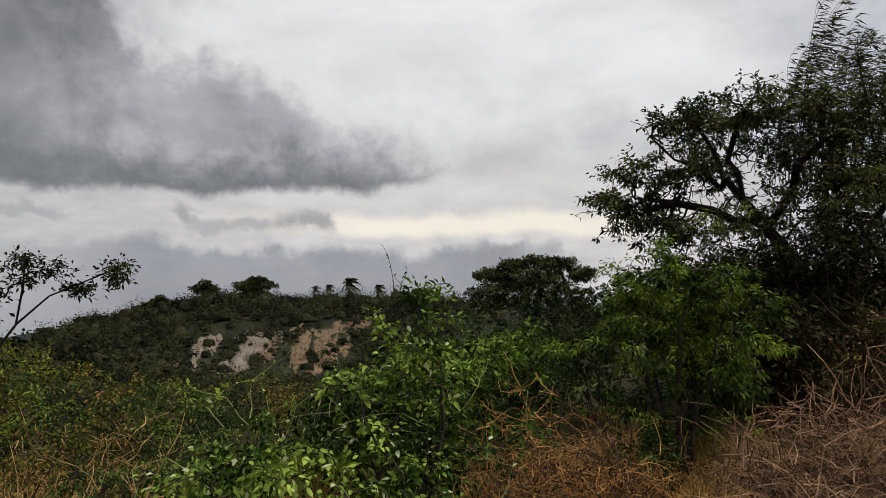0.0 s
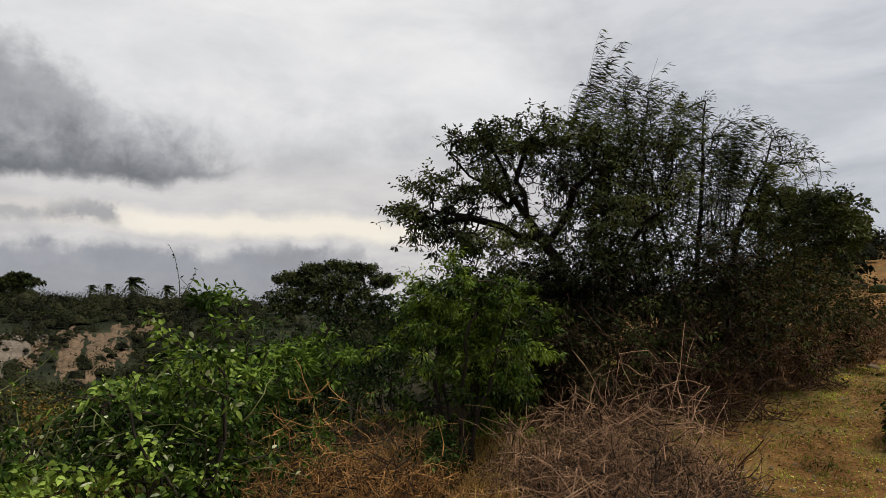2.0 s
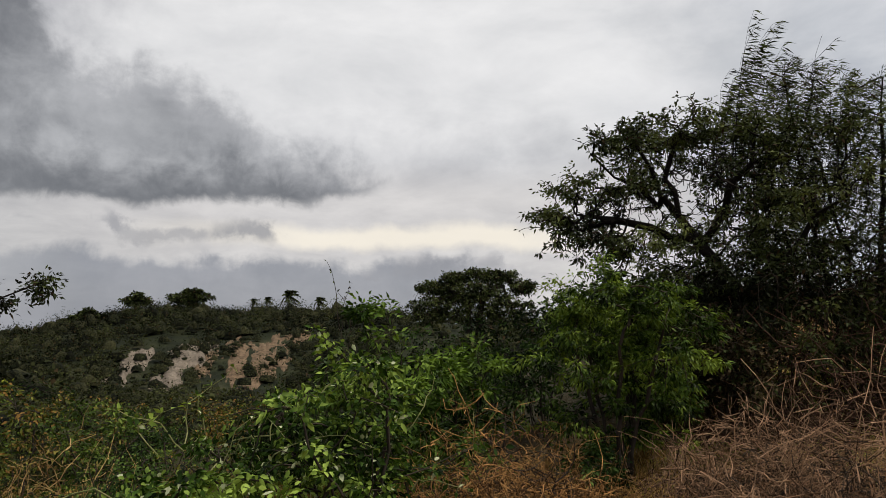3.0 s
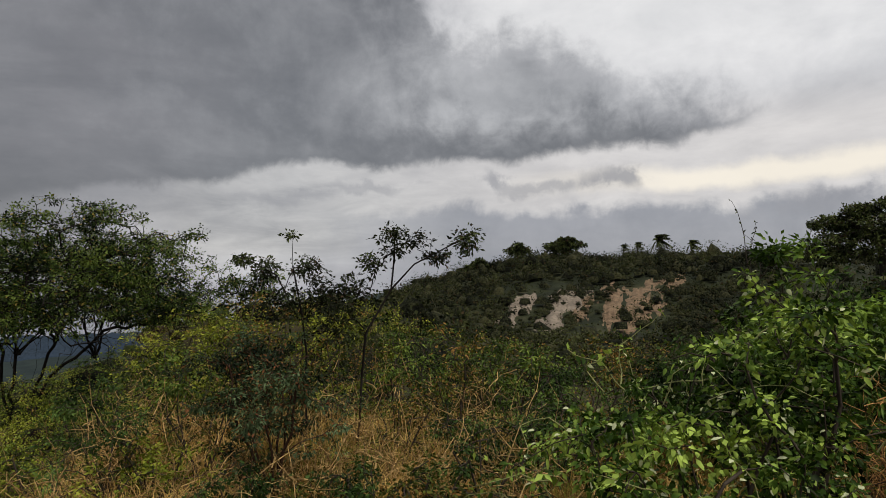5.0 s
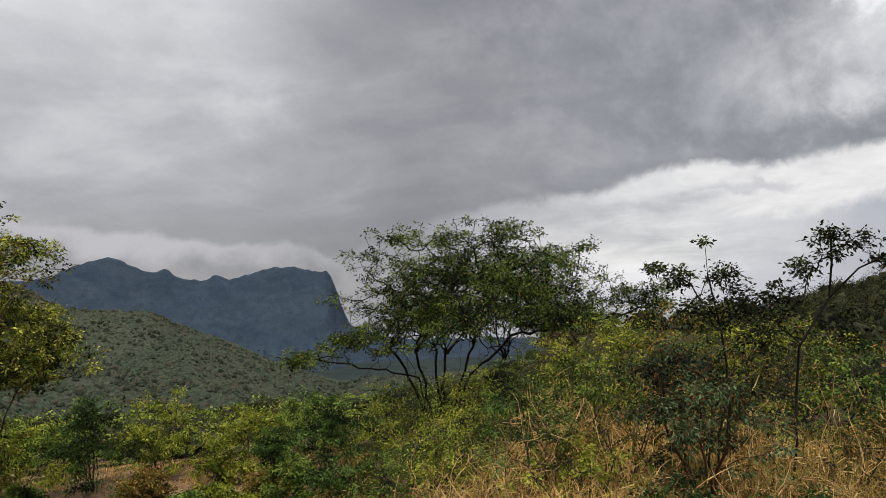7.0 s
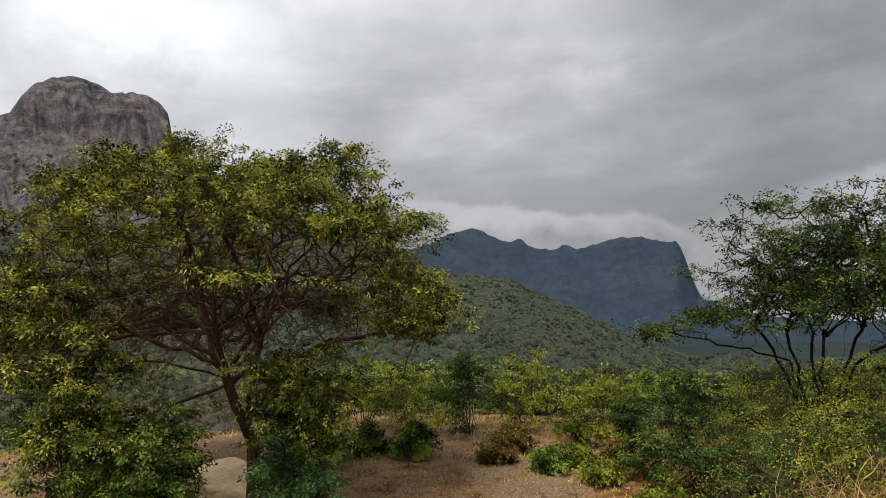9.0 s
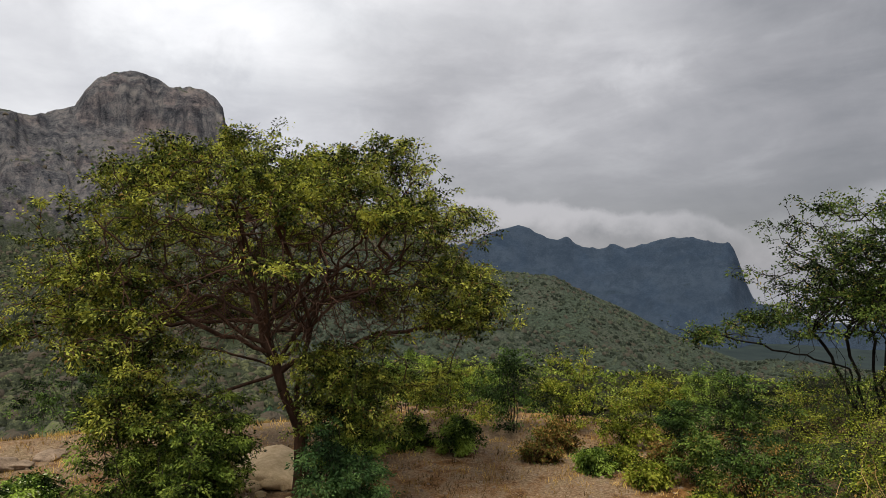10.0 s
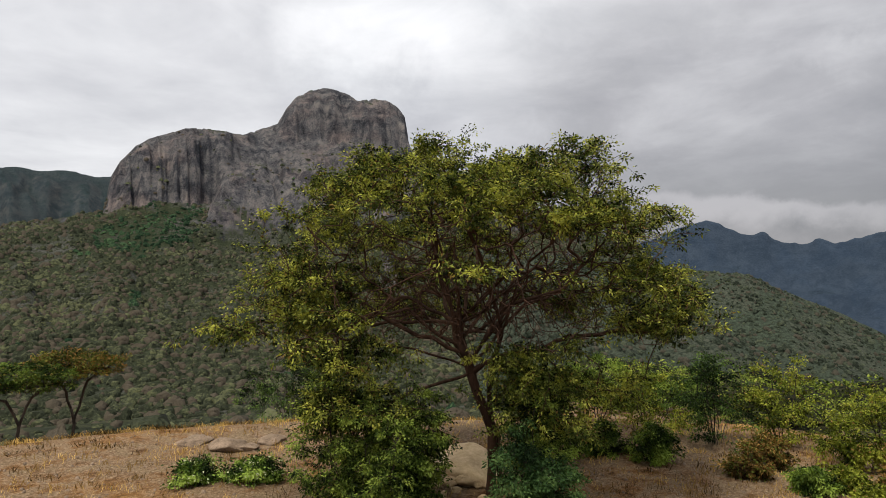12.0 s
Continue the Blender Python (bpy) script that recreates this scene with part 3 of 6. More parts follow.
def spray(frame_of, per_tip, spread, length, width, mat, thing, droop=0.0, name="crown", label="", wind=(0, 0, 0), fill=1.0, fold=0.25, leafy=None, oval=False):
    """A tuft of leaves round the end of every twig, and a few along it."""
    A, G, par, R, ends = frame_of
    ends = ends[:leafy]
    ends = ends[rng.random(len(ends)) < fill]
    share = np.clip(rng.normal(1.0, 0.45, len(ends)), 0.25, 2.2)
    idx = np.repeat(ends, np.maximum(1, (per_tip * share).astype(int)))
    n = len(idx)
    size = np.repeat(spread * np.clip(rng.normal(1.0, 0.3, len(ends)), 0.5, 1.8), np.maximum(1, (per_tip * share).astype(int)))
    back = rng.random(n) < 0.3
    low = par[idx]
    idx = np.where(back & (low >= 0), low, idx)
    off = unit(rng.normal(size=(n, 3))) * rng.uniform(0, 1, (n, 1)) ** 0.6 * [1, 1, 0.6]
    at = A[idx] + off * size[:, None] + np.array(wind) * size[:, None] * rng.uniform(0, 1, (n, 1))
    way = off * 1.1 + unit(G[idx]) * 0.35 + rng.normal(size=(n, 3)) * 0.3 + np.array(wind)
    v, f = leaves(at, way, length, width, fold, droop, oval)
    return tagged(part(name, v, f, mat, thing, label), kind="stuff")


def thing_at(name, place, label, category, group=""):
    ob = new(name)
    ob.location = place
    return tagged(ob, label, category, group)


def lobe(az, r, z, ra, rd, rz, base, w=1.0):
    """An ellipsoid of a crown: bearing, distance, height, half sizes across, in depth and up, from a base point."""
    p = bearing(az, r, z) - base
    ra2 = (ra + rd) / 2 if rd else ra
    return tuple(p), (ra2, ra2, rz), w


# ---- ground ----


def sstep(x, a, b):
    t = np.clip((x - a) / (b - a), 0, 1)
    return t * t * (3 - 2 * t)


def wave(x, y, s, seed=0.0):
    """Smooth unevenness out of a few sines."""
    return (np.sin(x * 1.7 / s + 1.3 + seed) * np.cos(y * 1.3 / s - 0.7 + seed * 2) + 0.6 * np.sin(x * 3.1 / s - y * 2.3 / s + seed * 3)
            + 0.4 * np.sin(x * 5.3 / s + y * 4.7 / s + 2.1 + seed) + 0.25 * np.cos(y * 9.1 / s - x * 7.9 / s + seed)) / 2.25


def lattice(i, j, seed):
    h = np.sin(i * 127.1 + j * 311.7 + seed * 74.7) * 43758.5453
    return h - np.floor(h)


def vnoise(x, y, seed=0.0):
    """Smooth value noise between -1 and 1."""
    i, j = np.floor(x), np.floor(y)
    u, w = x - i, y - j
    u, w = u * u * (3 - 2 * u), w * w * (3 - 2 * w)
    a = lattice(i, j, seed) * (1 - u) + lattice(i + 1, j, seed) * u
    b = lattice(i, j + 1, seed) * (1 - u) + lattice(i + 1, j + 1, seed) * u
    return (a * (1 - w) + b * w) * 2 - 1


def fbm(x, y, octaves=5, seed=0.0, gain=0.5):
    total, amp = 0.0, 1.0
    for k in range(octaves):
        total = total + amp * vnoise(x * 2.03 ** k, y * 2.03 ** k, seed + k * 3.1)
        amp *= gain
    return total


def ground_z(x, y):
    x, y = np.asarray(x, float), np.asarray(y, float)
    r = np.hypot(x, y)
    az = (np.degrees(np.arctan2(x, y)) - 60) % 360 + 60
    # south: a bench below the mound, then the steep fall to the valley
    bench = -2.9 * sstep(r, 2.5, 12.5)
    south = bench - 0.25 * np.clip(r - 19.5, 0, 300) - 60 * sstep(r, 330, 600)
    # south-west: the bench runs out into the wooded valley
    valley = bench - 1.5 * sstep(r, 19, 30) - 0.165 * np.clip(r - 24, 0, 380) - 85 * sstep(r, 300, 620) - 170 * sstep(r, 900, 2300)
    # the slope between valley and gully
    swest = -2.4 * sstep(r, 6, 24) - 7 * sstep(r, 24, 80) - 0.165 * np.clip(r - 70, 0, 300) - 90 * sstep(r, 330, 620) - 170 * sstep(r, 900, 2300)
    # west: a shallow gully before the ridge
    west = -0.9 * sstep(r, 5, 14) - 7.5 * sstep(r, 12, 75) + 13.5 * sstep(r, 105, 205) * (0.2 + 0.8 * sstep(az, 268, 286)) - 60 * sstep(r, 260, 900)
    # north: rising ground
    north = 0.12 * sstep(r, 3, 6) + 0.85 * sstep(r, 6, 12.5) + 9.5 * sstep(r, 13, 95) * (0.25 + 0.75 * sstep(az, 338, 353)) - 20 * sstep(r, 120, 500)
    east = 0.4 * sstep(r, 3, 12) + 6 * sstep(r, 15, 120) - 20 * sstep(r, 160, 900)
    d, a, b, c = sstep(az, 199, 211), sstep(az, 237, 256), sstep(az, 257, 276), sstep(az, 300, 326)
    e = np.maximum(sstep(az, 362, 400), 1 - sstep(az, 110, 150))
    z = south * (1 - d) + valley * d
    z = z * (1 - a) + swest * a
    z = z * (1 - b) + west * b
    z = z * (1 - c) + north * c
    z = z * (1 - e) + east * e
    z = z + np.exp(-((r - 42) / 14) ** 2) * (3.4 * sstep(az, 247, 258) * (1 - sstep(az, 272, 283)))
    near = sstep(r, 2, 6)
    return z + near * (0.05 * wave(x, y, 1.6) + 0.03 * wave(x, y, 0.5, 1.0)) + 0.9 * sstep(r, 25, 90) * wave(x, y, 30, 2.0) + 6 * sstep(r, 200, 700) * wave(x, y, 240, 3.0)


def gz(az, r):
    p = bearing(az, r)
    return float(ground_z(p.x, p.y))


def polar_sheet(azs, rs, height):
    a, r = np.meshgrid(np.radians(azs), rs, indexing="ij")
    x, y = r * np.sin(a), r * np.cos(a)
    z = height(x, y, np.degrees(a), r)
    v = np.stack([x, y, z], -1).reshape(-1, 3)
    n, m = a.shape
    i = (np.arange(n - 1)[:, None] * m + np.arange(m - 1)[None]).ravel()
    return v, np.stack([i, i + 1, i + m + 1, i + m], 1)


fan = np.concatenate([np.arange(60, 156, 4.0), np.arange(156, 360, 0.75), np.arange(360, 420.1, 4.0)])
rings = np.concatenate([[0.0], np.geomspace(0.8, 4700, 230)])
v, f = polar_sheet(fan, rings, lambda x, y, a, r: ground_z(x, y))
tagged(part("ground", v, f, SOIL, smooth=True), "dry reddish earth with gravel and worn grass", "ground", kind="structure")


def ridged(x, seed):
    """Sharp ribs with rounded hollows between them, from 0 to 1."""
    return 1 - np.abs(vnoise(x, x * 0 + 0.37, seed))


def rockline(a):
    """The rise angle at which the forest gives way to bare rock."""
    return np.interp(a, [156, 168, 170.5, 174, 177, 178.6, 181, 184, 190, 194, 200], [9.0, 6.0, 3.3, 4.4, 4.0, 0.9, 1.4, 2.2, 2.8, 3.0, 9.0])


def peak_z(x, y, a, r):
    """The rock mountain: forested apron, cliff, a rounded shoulder and a higher summit block. Slopes are given as rise angles."""
    top = np.interp(a, [156, 163.3, 166.4, 169.9, 170.35, 171, 172, 173, 174, 175.7, 177, 178.4, 180, 181.2, 182.8, 183.5, 184.3, 185.3, 186.3, 187.1, 188.3, 189.6, 191, 192.2, 193, 193.5, 193.9, 194.4, 205, 214, 218, 222],
                    [1.2, 2.0, 2.6, 3.4, 6.0, 7.3, 8.5, 9.1, 9.6, 10.1, 10.25, 10.2, 9.95, 10.4, 11.0, 12.2, 13.2, 13.85, 14.1, 14.1, 13.75, 13.25, 13.45, 13.2, 12.7, 12.0, 9.9, 8.6, 4.5, 0.5, -4.0, -10.0])
    top = top + 0.07 * fbm(a * 1.6, a * 0 + 3.3, 4, 2.0)
    foot = np.interp(a, [156, 163.3, 166.4, 170.0, 172.5, 174, 176.7, 178.8, 181, 185, 193.5, 200, 214, 218, 222], [0.8, 1.5, 2.1, 3.0, 3.9, 4.3, 4.2, 3.6, 3.4, 4.0, 4.6, 3.0, 0.0, -4.2, -10.0])
    top = np.maximum(top, foot + 0.05)
    lean = a + (r - 1130) * 0.004
    broken = fbm(a * 0.9, r * 0.006, 6, 5.0, 0.55)
    apron = -14.6 + (foot + 14.6) * np.clip((r - 330) / 790, 0, 1) ** 0.75
    apron = apron + (0.5 * fbm(a * 0.35, r * 0.004, 5, 8.0) + 1.15 * fbm(a * 0.25 + r * 0.0018, r * 0.0006, 3, 4.0)) * sstep(r, 400, 600) * (1 - sstep(r, 1040, 1130))
    flutes = 26 * fbm(lean * 0.45, a * 0 + 9.0, 3, 1.0) + 20 * ridged(lean * 1.2, 3.0) + 11 * ridged(lean * 2.7, 4.0) + 5 * ridged(lean * 5.5, 6.0)
    # the shoulder is one steep wall
    w = np.clip((r - 1125 - flutes) / 150, 0, 1)
    wall = 1 - (1 - w) ** 3.4
    # under the summit a long slope of slabs and ledges leads up to the upper wall
    climb = np.clip((r - 990 - 0.15 * flutes) / 310, 0, 1)
    ledge = climb + 0.045 * np.sin(climb * 24 + (a - 180) * 1.1 + 3.0 * fbm(a * 0.5, r * 0.004, 3, 6.0)) * np.sin(np.pi * climb)
    slab = (apron * (1 - ledge) + (np.minimum(top - 0.1, 9.6)) * ledge)
    w2 = np.clip((r - 1285 - 0.5 * flutes) / 110, 0, 1)
    slab = slab * (1 - w2) ** 3.0 + top * (1 - (1 - w2) ** 3.0)
    k = sstep(a - 0.010 * (r - 1200), 178.2, 179.6) * (1 - sstep(a, 194.2, 197))
    angle = (apron * (1 - wall) + top * wall) * (1 - k) + slab * k
    rough = fbm(lean * 1.1, angle * 0.8, 6, 11.0, 0.55) + 0.4 * fbm(lean * 3.0, angle * 1.2, 4, 12.0, 0.6)
    rocky = sstep(angle, foot - 0.6 - 2.0 * k, foot + 0.6 - 1.0 * k)
    angle = np.minimum(angle + (0.30 - 0.10 * k) * rough * rocky + 0.18 * broken * rocky, top)
    return 1.6 + r * np.tan(np.radians(angle)) - 420 * sstep(r, 1490, 1900)


azs = np.concatenate([np.arange(156, 169, 0.2), np.arange(169, 196, 0.09), np.arange(196, 222, 0.25)])
rs = np.concatenate([np.arange(330, 1030, 15.0), np.arange(1030, 1420, 5.0), np.arange(1420, 1490, 10.0), np.arange(1490, 1940, 30.0)])
v, f = polar_sheet(azs, rs, peak_z)
tagged(part("mountain_peak", v, f, GREY_ROCK, smooth=True), "grey rock mountain with sheer streaked cliffs above forested slopes", "mountain", kind="structure")


def range_z(x, y, a, r):
    """The far range: a level crest with knobs that breaks off steeply at one end."""
    top = 1.55 + 1.7 * np.exp(-((a - 218.3) / 3.0) ** 2) + 0.95 * sstep(a, 226.6, 231.5) - 0.3 * sstep(a, 232.5, 234.8) - 4.6 * sstep(a, 235.1, 237.4) - 1.2 * sstep(a, 236.8, 241) - 0.3 * sstep(a, 237, 250)
    knobs = 0.55 * np.exp(-((a - 222.6) / 0.55) ** 2) + 0.3 * np.exp(-((a - 226.4) / 0.5) ** 2) + 0.12 * fbm(a * 1.3, a * 0, 5, 7.0)
    crest = top + knobs * sstep(r, 3430, 3545)
    k = np.clip((r - 2500) / 1050, 0, 1)
    angle = -10.5 + (top + 10.5) * (0.6 * k + 0.4 * k ** 2.4)
    angle = angle + 0.35 * fbm(a * 0.35 + angle * 0.6, angle * 0.5 - a * 0.3, 5, 3.0, 0.5) * np.sin(np.pi * k) ** 0.7 + 0.22 * fbm(a * 0.9 - angle * 0.5, angle * 1.3, 4, 5.0) * np.sin(np.pi * k) ** 0.5
    angle = np.minimum(angle + knobs * sstep(r, 3430, 3545), crest)
    return 1.6 + r * np.tan(np.radians(angle)) - 420 * sstep(r, 3750, 4400)


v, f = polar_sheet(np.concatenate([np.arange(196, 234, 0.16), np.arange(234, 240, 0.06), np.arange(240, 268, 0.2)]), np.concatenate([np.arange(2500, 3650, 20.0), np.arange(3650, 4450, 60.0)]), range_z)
tagged(part("mountain_range", v, f, HAZE_BLUE_ROCK, smooth=True), "far mountain range with haze put into its blue colour and knobs along its crest", "mountains", kind="structure")


def ridge_z(x, y, a, r):
    crest = 272 + 9 * fbm(a * 0.35, a * 0, 5, 6.0)
    return -100 + (crest + 100) * sstep(r + 90 * fbm(a * 0.4, r * 0.002, 4, 2.0), 1700, 2500) ** 0.8 - 300 * sstep(r, 2700, 3200)


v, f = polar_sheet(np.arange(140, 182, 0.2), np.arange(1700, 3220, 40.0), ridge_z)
tagged(part("mountain_ridge", v, f, HAZY_RIDGE_ROCK, smooth=True), "long dark wooded mountain ridge behind the peak", "mountain", kind="structure")


def spur_z(x, y, a, r):
    """The wooded spur that comes down from the peak into the valley."""
    crest = 1.6 + 780 * np.tan(np.radians(np.interp(a, [200, 212, 216.5, 221, 224, 227, 231, 236, 242, 252, 262], [0.6, 0.0, -0.6, -1.3, -2.3, -3.7, -6.2, -7.8, -7.6, -7.2, -7.0])))
    second = 1.6 + 560 * np.tan(np.radians(np.interp(a, [200, 212, 218, 224, 230, 236, 262], [-2.6, -3.3, -4.6, -6.2, -8.2, -9.6, -10.5])))
    z = -105 + (second + 105) * sstep(r, 300, 560) - 16 * sstep(r, 575, 640)
    k = sstep(r, 640, 790)
    z = z * (1 - k) + k * crest
    return z + (13 - 8 * k) * fbm(a * 0.16 + r * 0.006, a * 0.05 - r * 0.003, 4, 4.0) * sstep(r, 330, 480) + 3.5 * fbm(x * 0.014, y * 0.014, 4, 1.0) - 150 * sstep(r, 860, 1100)


v, f = polar_sheet(np.arange(200, 262, 0.25), np.arange(300, 1100, 11.0), spur_z)
tagged(part("valley_spur", v, f, SPUR_GROUND, smooth=True), "wooded spur running down into the valley", "hill", kind="structure")

# ---- woods and scrub that nobody could count ----


def clumps(at, radius, flat, per, leaf, lift=0.5, broad=0.7, core=0.72):
    """Many low crowns of small leaf clumps: places, radii, height ratio, leaves each, leaf length as a share of the radius."""
    n = len(at)
    d = unit(rng.normal(size=(n, per, 3)))
    d[..., 2] = np.abs(d[..., 2]) * 1.0 - 0.15
    lumps = 1 + 0.16 * np.sin(d[..., :1] * 5 + rng.uniform(0, 6, (n, 1, 1))) + 0.12 * np.sin(d[..., 1:2] * 7 + rng.uniform(0, 6, (n, 1, 1)))
    R = radius[:, None, None] * np.array([1, 1, 1.0]) * np.concatenate([np.ones((n, 1, 2)), np.broadcast_to(np.reshape(flat, (-1, 1, 1)), (n, 1, 1))], 2)
    p = d * R * lumps * rng.uniform(0.6, 1.08, (n, per, 1)) ** 0.6
    p[..., 2] += (radius * flat * lift)[:, None]
    p = p + at[:, None]
    way = d * 0.5 + rng.normal(size=d.shape) * 0.8
    size = (radius * leaf)[:, None, None] * np.ones((n, per, 1))
    v, f = leaves(p.reshape(-1, 3), way.reshape(-1, 3), size.reshape(-1, 1), size.reshape(-1, 1) * broad)
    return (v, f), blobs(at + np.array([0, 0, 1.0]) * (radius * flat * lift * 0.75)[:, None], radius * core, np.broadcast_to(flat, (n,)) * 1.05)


def blobs(at, radius, flat):
    """Cheap lumpy domes for crowns on far hillsides, and for gravel."""
    k = np.arange(4) * np.pi / 2
    base = np.concatenate([np.stack([np.cos(k), np.sin(k), 0 * k - 0.2], 1), np.stack([0.74 * np.cos(k + 0.7), 0.74 * np.sin(k + 0.7), 0 * k + 0.6], 1), [[0, 0, 0.95]]])
    i = np.arange(4)
    j = (i + 1) % 4
    tri = np.concatenate([np.stack([i, j, i + 4], 1), np.stack([j, j + 4, i + 4], 1), np.stack([i + 4, j + 4, 0 * i + 8], 1)])
    n = len(at)
    turn = rng.uniform(0, 6.3, n)
    c, s = np.cos(turn)[:, None], np.sin(turn)[:, None]
    b = np.stack([base[None, :, 0] * c - base[None, :, 1] * s, base[None, :, 0] * s + base[None, :, 1] * c, np.broadcast_to(base[None, :, 2], (n, 9))], 2)
    v = b * rng.uniform(0.65, 1.35, (n, 9, 1)) * radius[:, None, None] * np.stack([np.ones(n), np.ones(n), flat], 1)[:, None] + at[:, None]
    return v.reshape(-1, 3), (np.arange(n)[:, None, None] * 9 + tri[None]).reshape(-1, 3)


def sprinkle(n, az0, az1, r0, r1, power=1.0):
    az = np.radians(rng.uniform(az0, az1, n))
    r = (rng.uniform(0, 1, n) ** power * (r1 ** 2 - r0 ** 2) + r0 ** 2) ** 0.5
    return r * np.sin(az), r * np.cos(az), np.degrees(az), r


def join(meshes):
    vs, fs, k = [], [], 0
    for v, f in meshes:
        vs.append(v); fs.append(f + k); k += len(v)
    return np.concatenate(vs), np.concatenate(fs)


def stuff(name, geo, mat, label, category, smooth=False):
    v, f = geo
    return tagged(part(name, v, f, mat, smooth=smooth), label, category, kind="stuff")


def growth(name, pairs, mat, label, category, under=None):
    """Leafage and twig lumps inside it, coloured dark as shade, as two pieces of one cover."""
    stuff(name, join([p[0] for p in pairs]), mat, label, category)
    stuff("shade_core", join([p[1] for p in pairs]), under or SHADE_TWIGS, "lumps coloured as shade inside the " + label.split(" ", 1)[1], "undergrowth")


# hillside forest under the cliffs
x, y, a, r = sprinkle(29000, 157, 222, 345, 1240, 1.15)
z = peak_z(x, y, a, r)
rise = np.degrees(np.arctan2(z - 1.6, r))
patch = wave(x, y, 120, 4.0)
keep = rng.random(len(x)) < (0.9 + 0.3 * patch) * (1 - 0.93 * sstep(rise - rockline(a) + 1.3 * fbm(a * 0.8, r * 0.012, 3, 3.0), -0.9, 0.6))
lush = np.exp(-((a - 173.5) / 3.6) ** 2 - ((rise - 2.0) / 2.6) ** 2) + 0.45 * fbm(a * 0.5, rise * 0.6, 4, 17.0) > 0.46
size = rng.uniform(0.0, 1.0, len(x)) ** 1.8 * 3.6 + 1.5
for name, pick, mat, lab in (("hillside_forest", keep & ~lush, FOREST, "grey-green shrub forest covering the mountain's lower slopes"), ("lush_forest", keep & lush, LUSH_FOREST, "dark lush forest in the hollow under the cliff")):
    stuff(name, blobs(np.stack([x, y, z], 1)[pick], size[pick], rng.uniform(0.7, 1.1, pick.sum())), mat, lab, "forest", True)
x, y, a, r = sprinkle(16500, 200, 262, 330, 850, 1.1)
stuff("spur_forest", blobs(np.stack([x, y, spur_z(x, y, a, r)], 1), rng.uniform(0.0, 1.0, len(x)) ** 2.4 * 2.6 + 0.9, rng.uniform(0.7, 1.1, len(x))),
      FAR_FOREST, "shrub forest covering the spur above the valley", "forest", True)
x, y, a, r = sprinkle(2200, 156, 206, 40, 350)
stuff("fall_scrub", blobs(np.stack([x, y, ground_z(x, y)], 1), rng.uniform(0, 1, len(x)) ** 1.5 * (0.6 + r / 150) + 0.5, rng.uniform(0.6, 1.0, len(x))), FOREST, "shrubs on the steep fall below the bench", "scrub")
# flat-topped acacias filling the valley
sets = []
for count, a0, a1, r0, r1, s0, s1, per, leaf in ((90, 206, 250, 23, 48, 0.8, 1.9, 500, 0.065), (70, 204, 258, 42, 66, 1.2, 2.8, 420, 0.06), (310, 204, 258, 62, 120, 1.2, 3.2, 190, 0.095), (1350, 202, 264, 110, 340, 1.8, 4.2, 50, 0.19)):
    x, y, a, r = sprinkle(count, a0, a1, r0, r1)
    s = rng.uniform(s0, s1, count)
    z = ground_z(x, y) + s * rng.uniform(0.3, 0.9, count)
    sets.append(clumps(np.stack([x, y, z], 1), s, rng.uniform(0.26, 0.5, count), per, leaf, 0.2))
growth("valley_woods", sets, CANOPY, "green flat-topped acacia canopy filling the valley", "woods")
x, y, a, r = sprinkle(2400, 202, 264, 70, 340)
# the dark colour of these bushes paints the shade below the canopy
stuff("valley_undergrowth", blobs(np.stack([x, y, ground_z(x, y)], 1), rng.uniform(0.4, 1.2, len(x)) * (1 + r / 200), rng.uniform(0.5, 0.9, len(x))), SHADE_TWIGS, "bushes under the acacia canopy, coloured dark as its shade", "undergrowth")
# bright scrub on the slope round the thorn tree
sets = []
for count, a0, a1, r0, r1, s0, s1, per, leaf in ((75, 238, 266, 10.5, 22, 0.45, 0.9, 380, 0.07), (150, 236, 274, 20, 50, 0.6, 1.4, 300, 0.075)):
    x, y, a, r = sprinkle(count, a0, a1, r0, r1)
    s = rng.uniform(s0, s1, count)
    sets.append(clumps(np.stack([x, y, ground_z(x, y)], 1), s, rng.uniform(0.6, 0.95, count), per, leaf, core=0.5))
growth("slope_scrub", sets, YELLOW_GREEN, "yellow-green scrub covering the slope below the mound", "scrub", BROWN_UNDER)
# dark scrub over the gully and the ridge to the west
sets = []
for count, a0, a1, r0, r1, s0, s1, per, leaf in ((110, 262, 312, 12, 30, 0.5, 1.1, 240, 0.09), (400, 262, 322, 28, 110, 0.8, 2.0, 100, 0.13), (520, 262, 330, 105, 240, 1.2, 3.2, 60, 0.12), (42, 268, 300, 186, 208, 3.0, 5.5, 300, 0.075), (100, 318, 350, 24, 110, 1.4, 2.6, 170, 0.16),
                                               (60, 300, 326, 50, 95, 2.4, 4.0, 240, 0.12), (90, 349, 369, 55, 98, 1.2, 2.6, 160, 0.15), (130, 268, 318, 180, 215, 2.0, 4.6, 170, 0.09), (16, 305.5, 316.5, 78, 84, 2.6, 3.8, 300, 0.11), (46, 272, 300, 192, 206, 2.2, 4.2, 260, 0.08)):
    x, y, a, r = sprinkle(count, a0, a1, r0, r1)
    bare = (np.abs(a - 289) < 6.5) & (r > 108) & (r < 165) & (rng.random(len(a)) < 0.75)
    x, y = x[~bare], y[~bare]
    s = rng.uniform(0, 1, len(x)) ** 1.5 * (s1 - s0) + s0
    sets.append(clumps(np.stack([x, y, ground_z(x, y)], 1), s, rng.uniform(0.6, 1.0, len(x)), int(per * 0.65), leaf * 1.15, core=0.6))
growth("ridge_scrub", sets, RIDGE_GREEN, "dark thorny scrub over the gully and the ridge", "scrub")
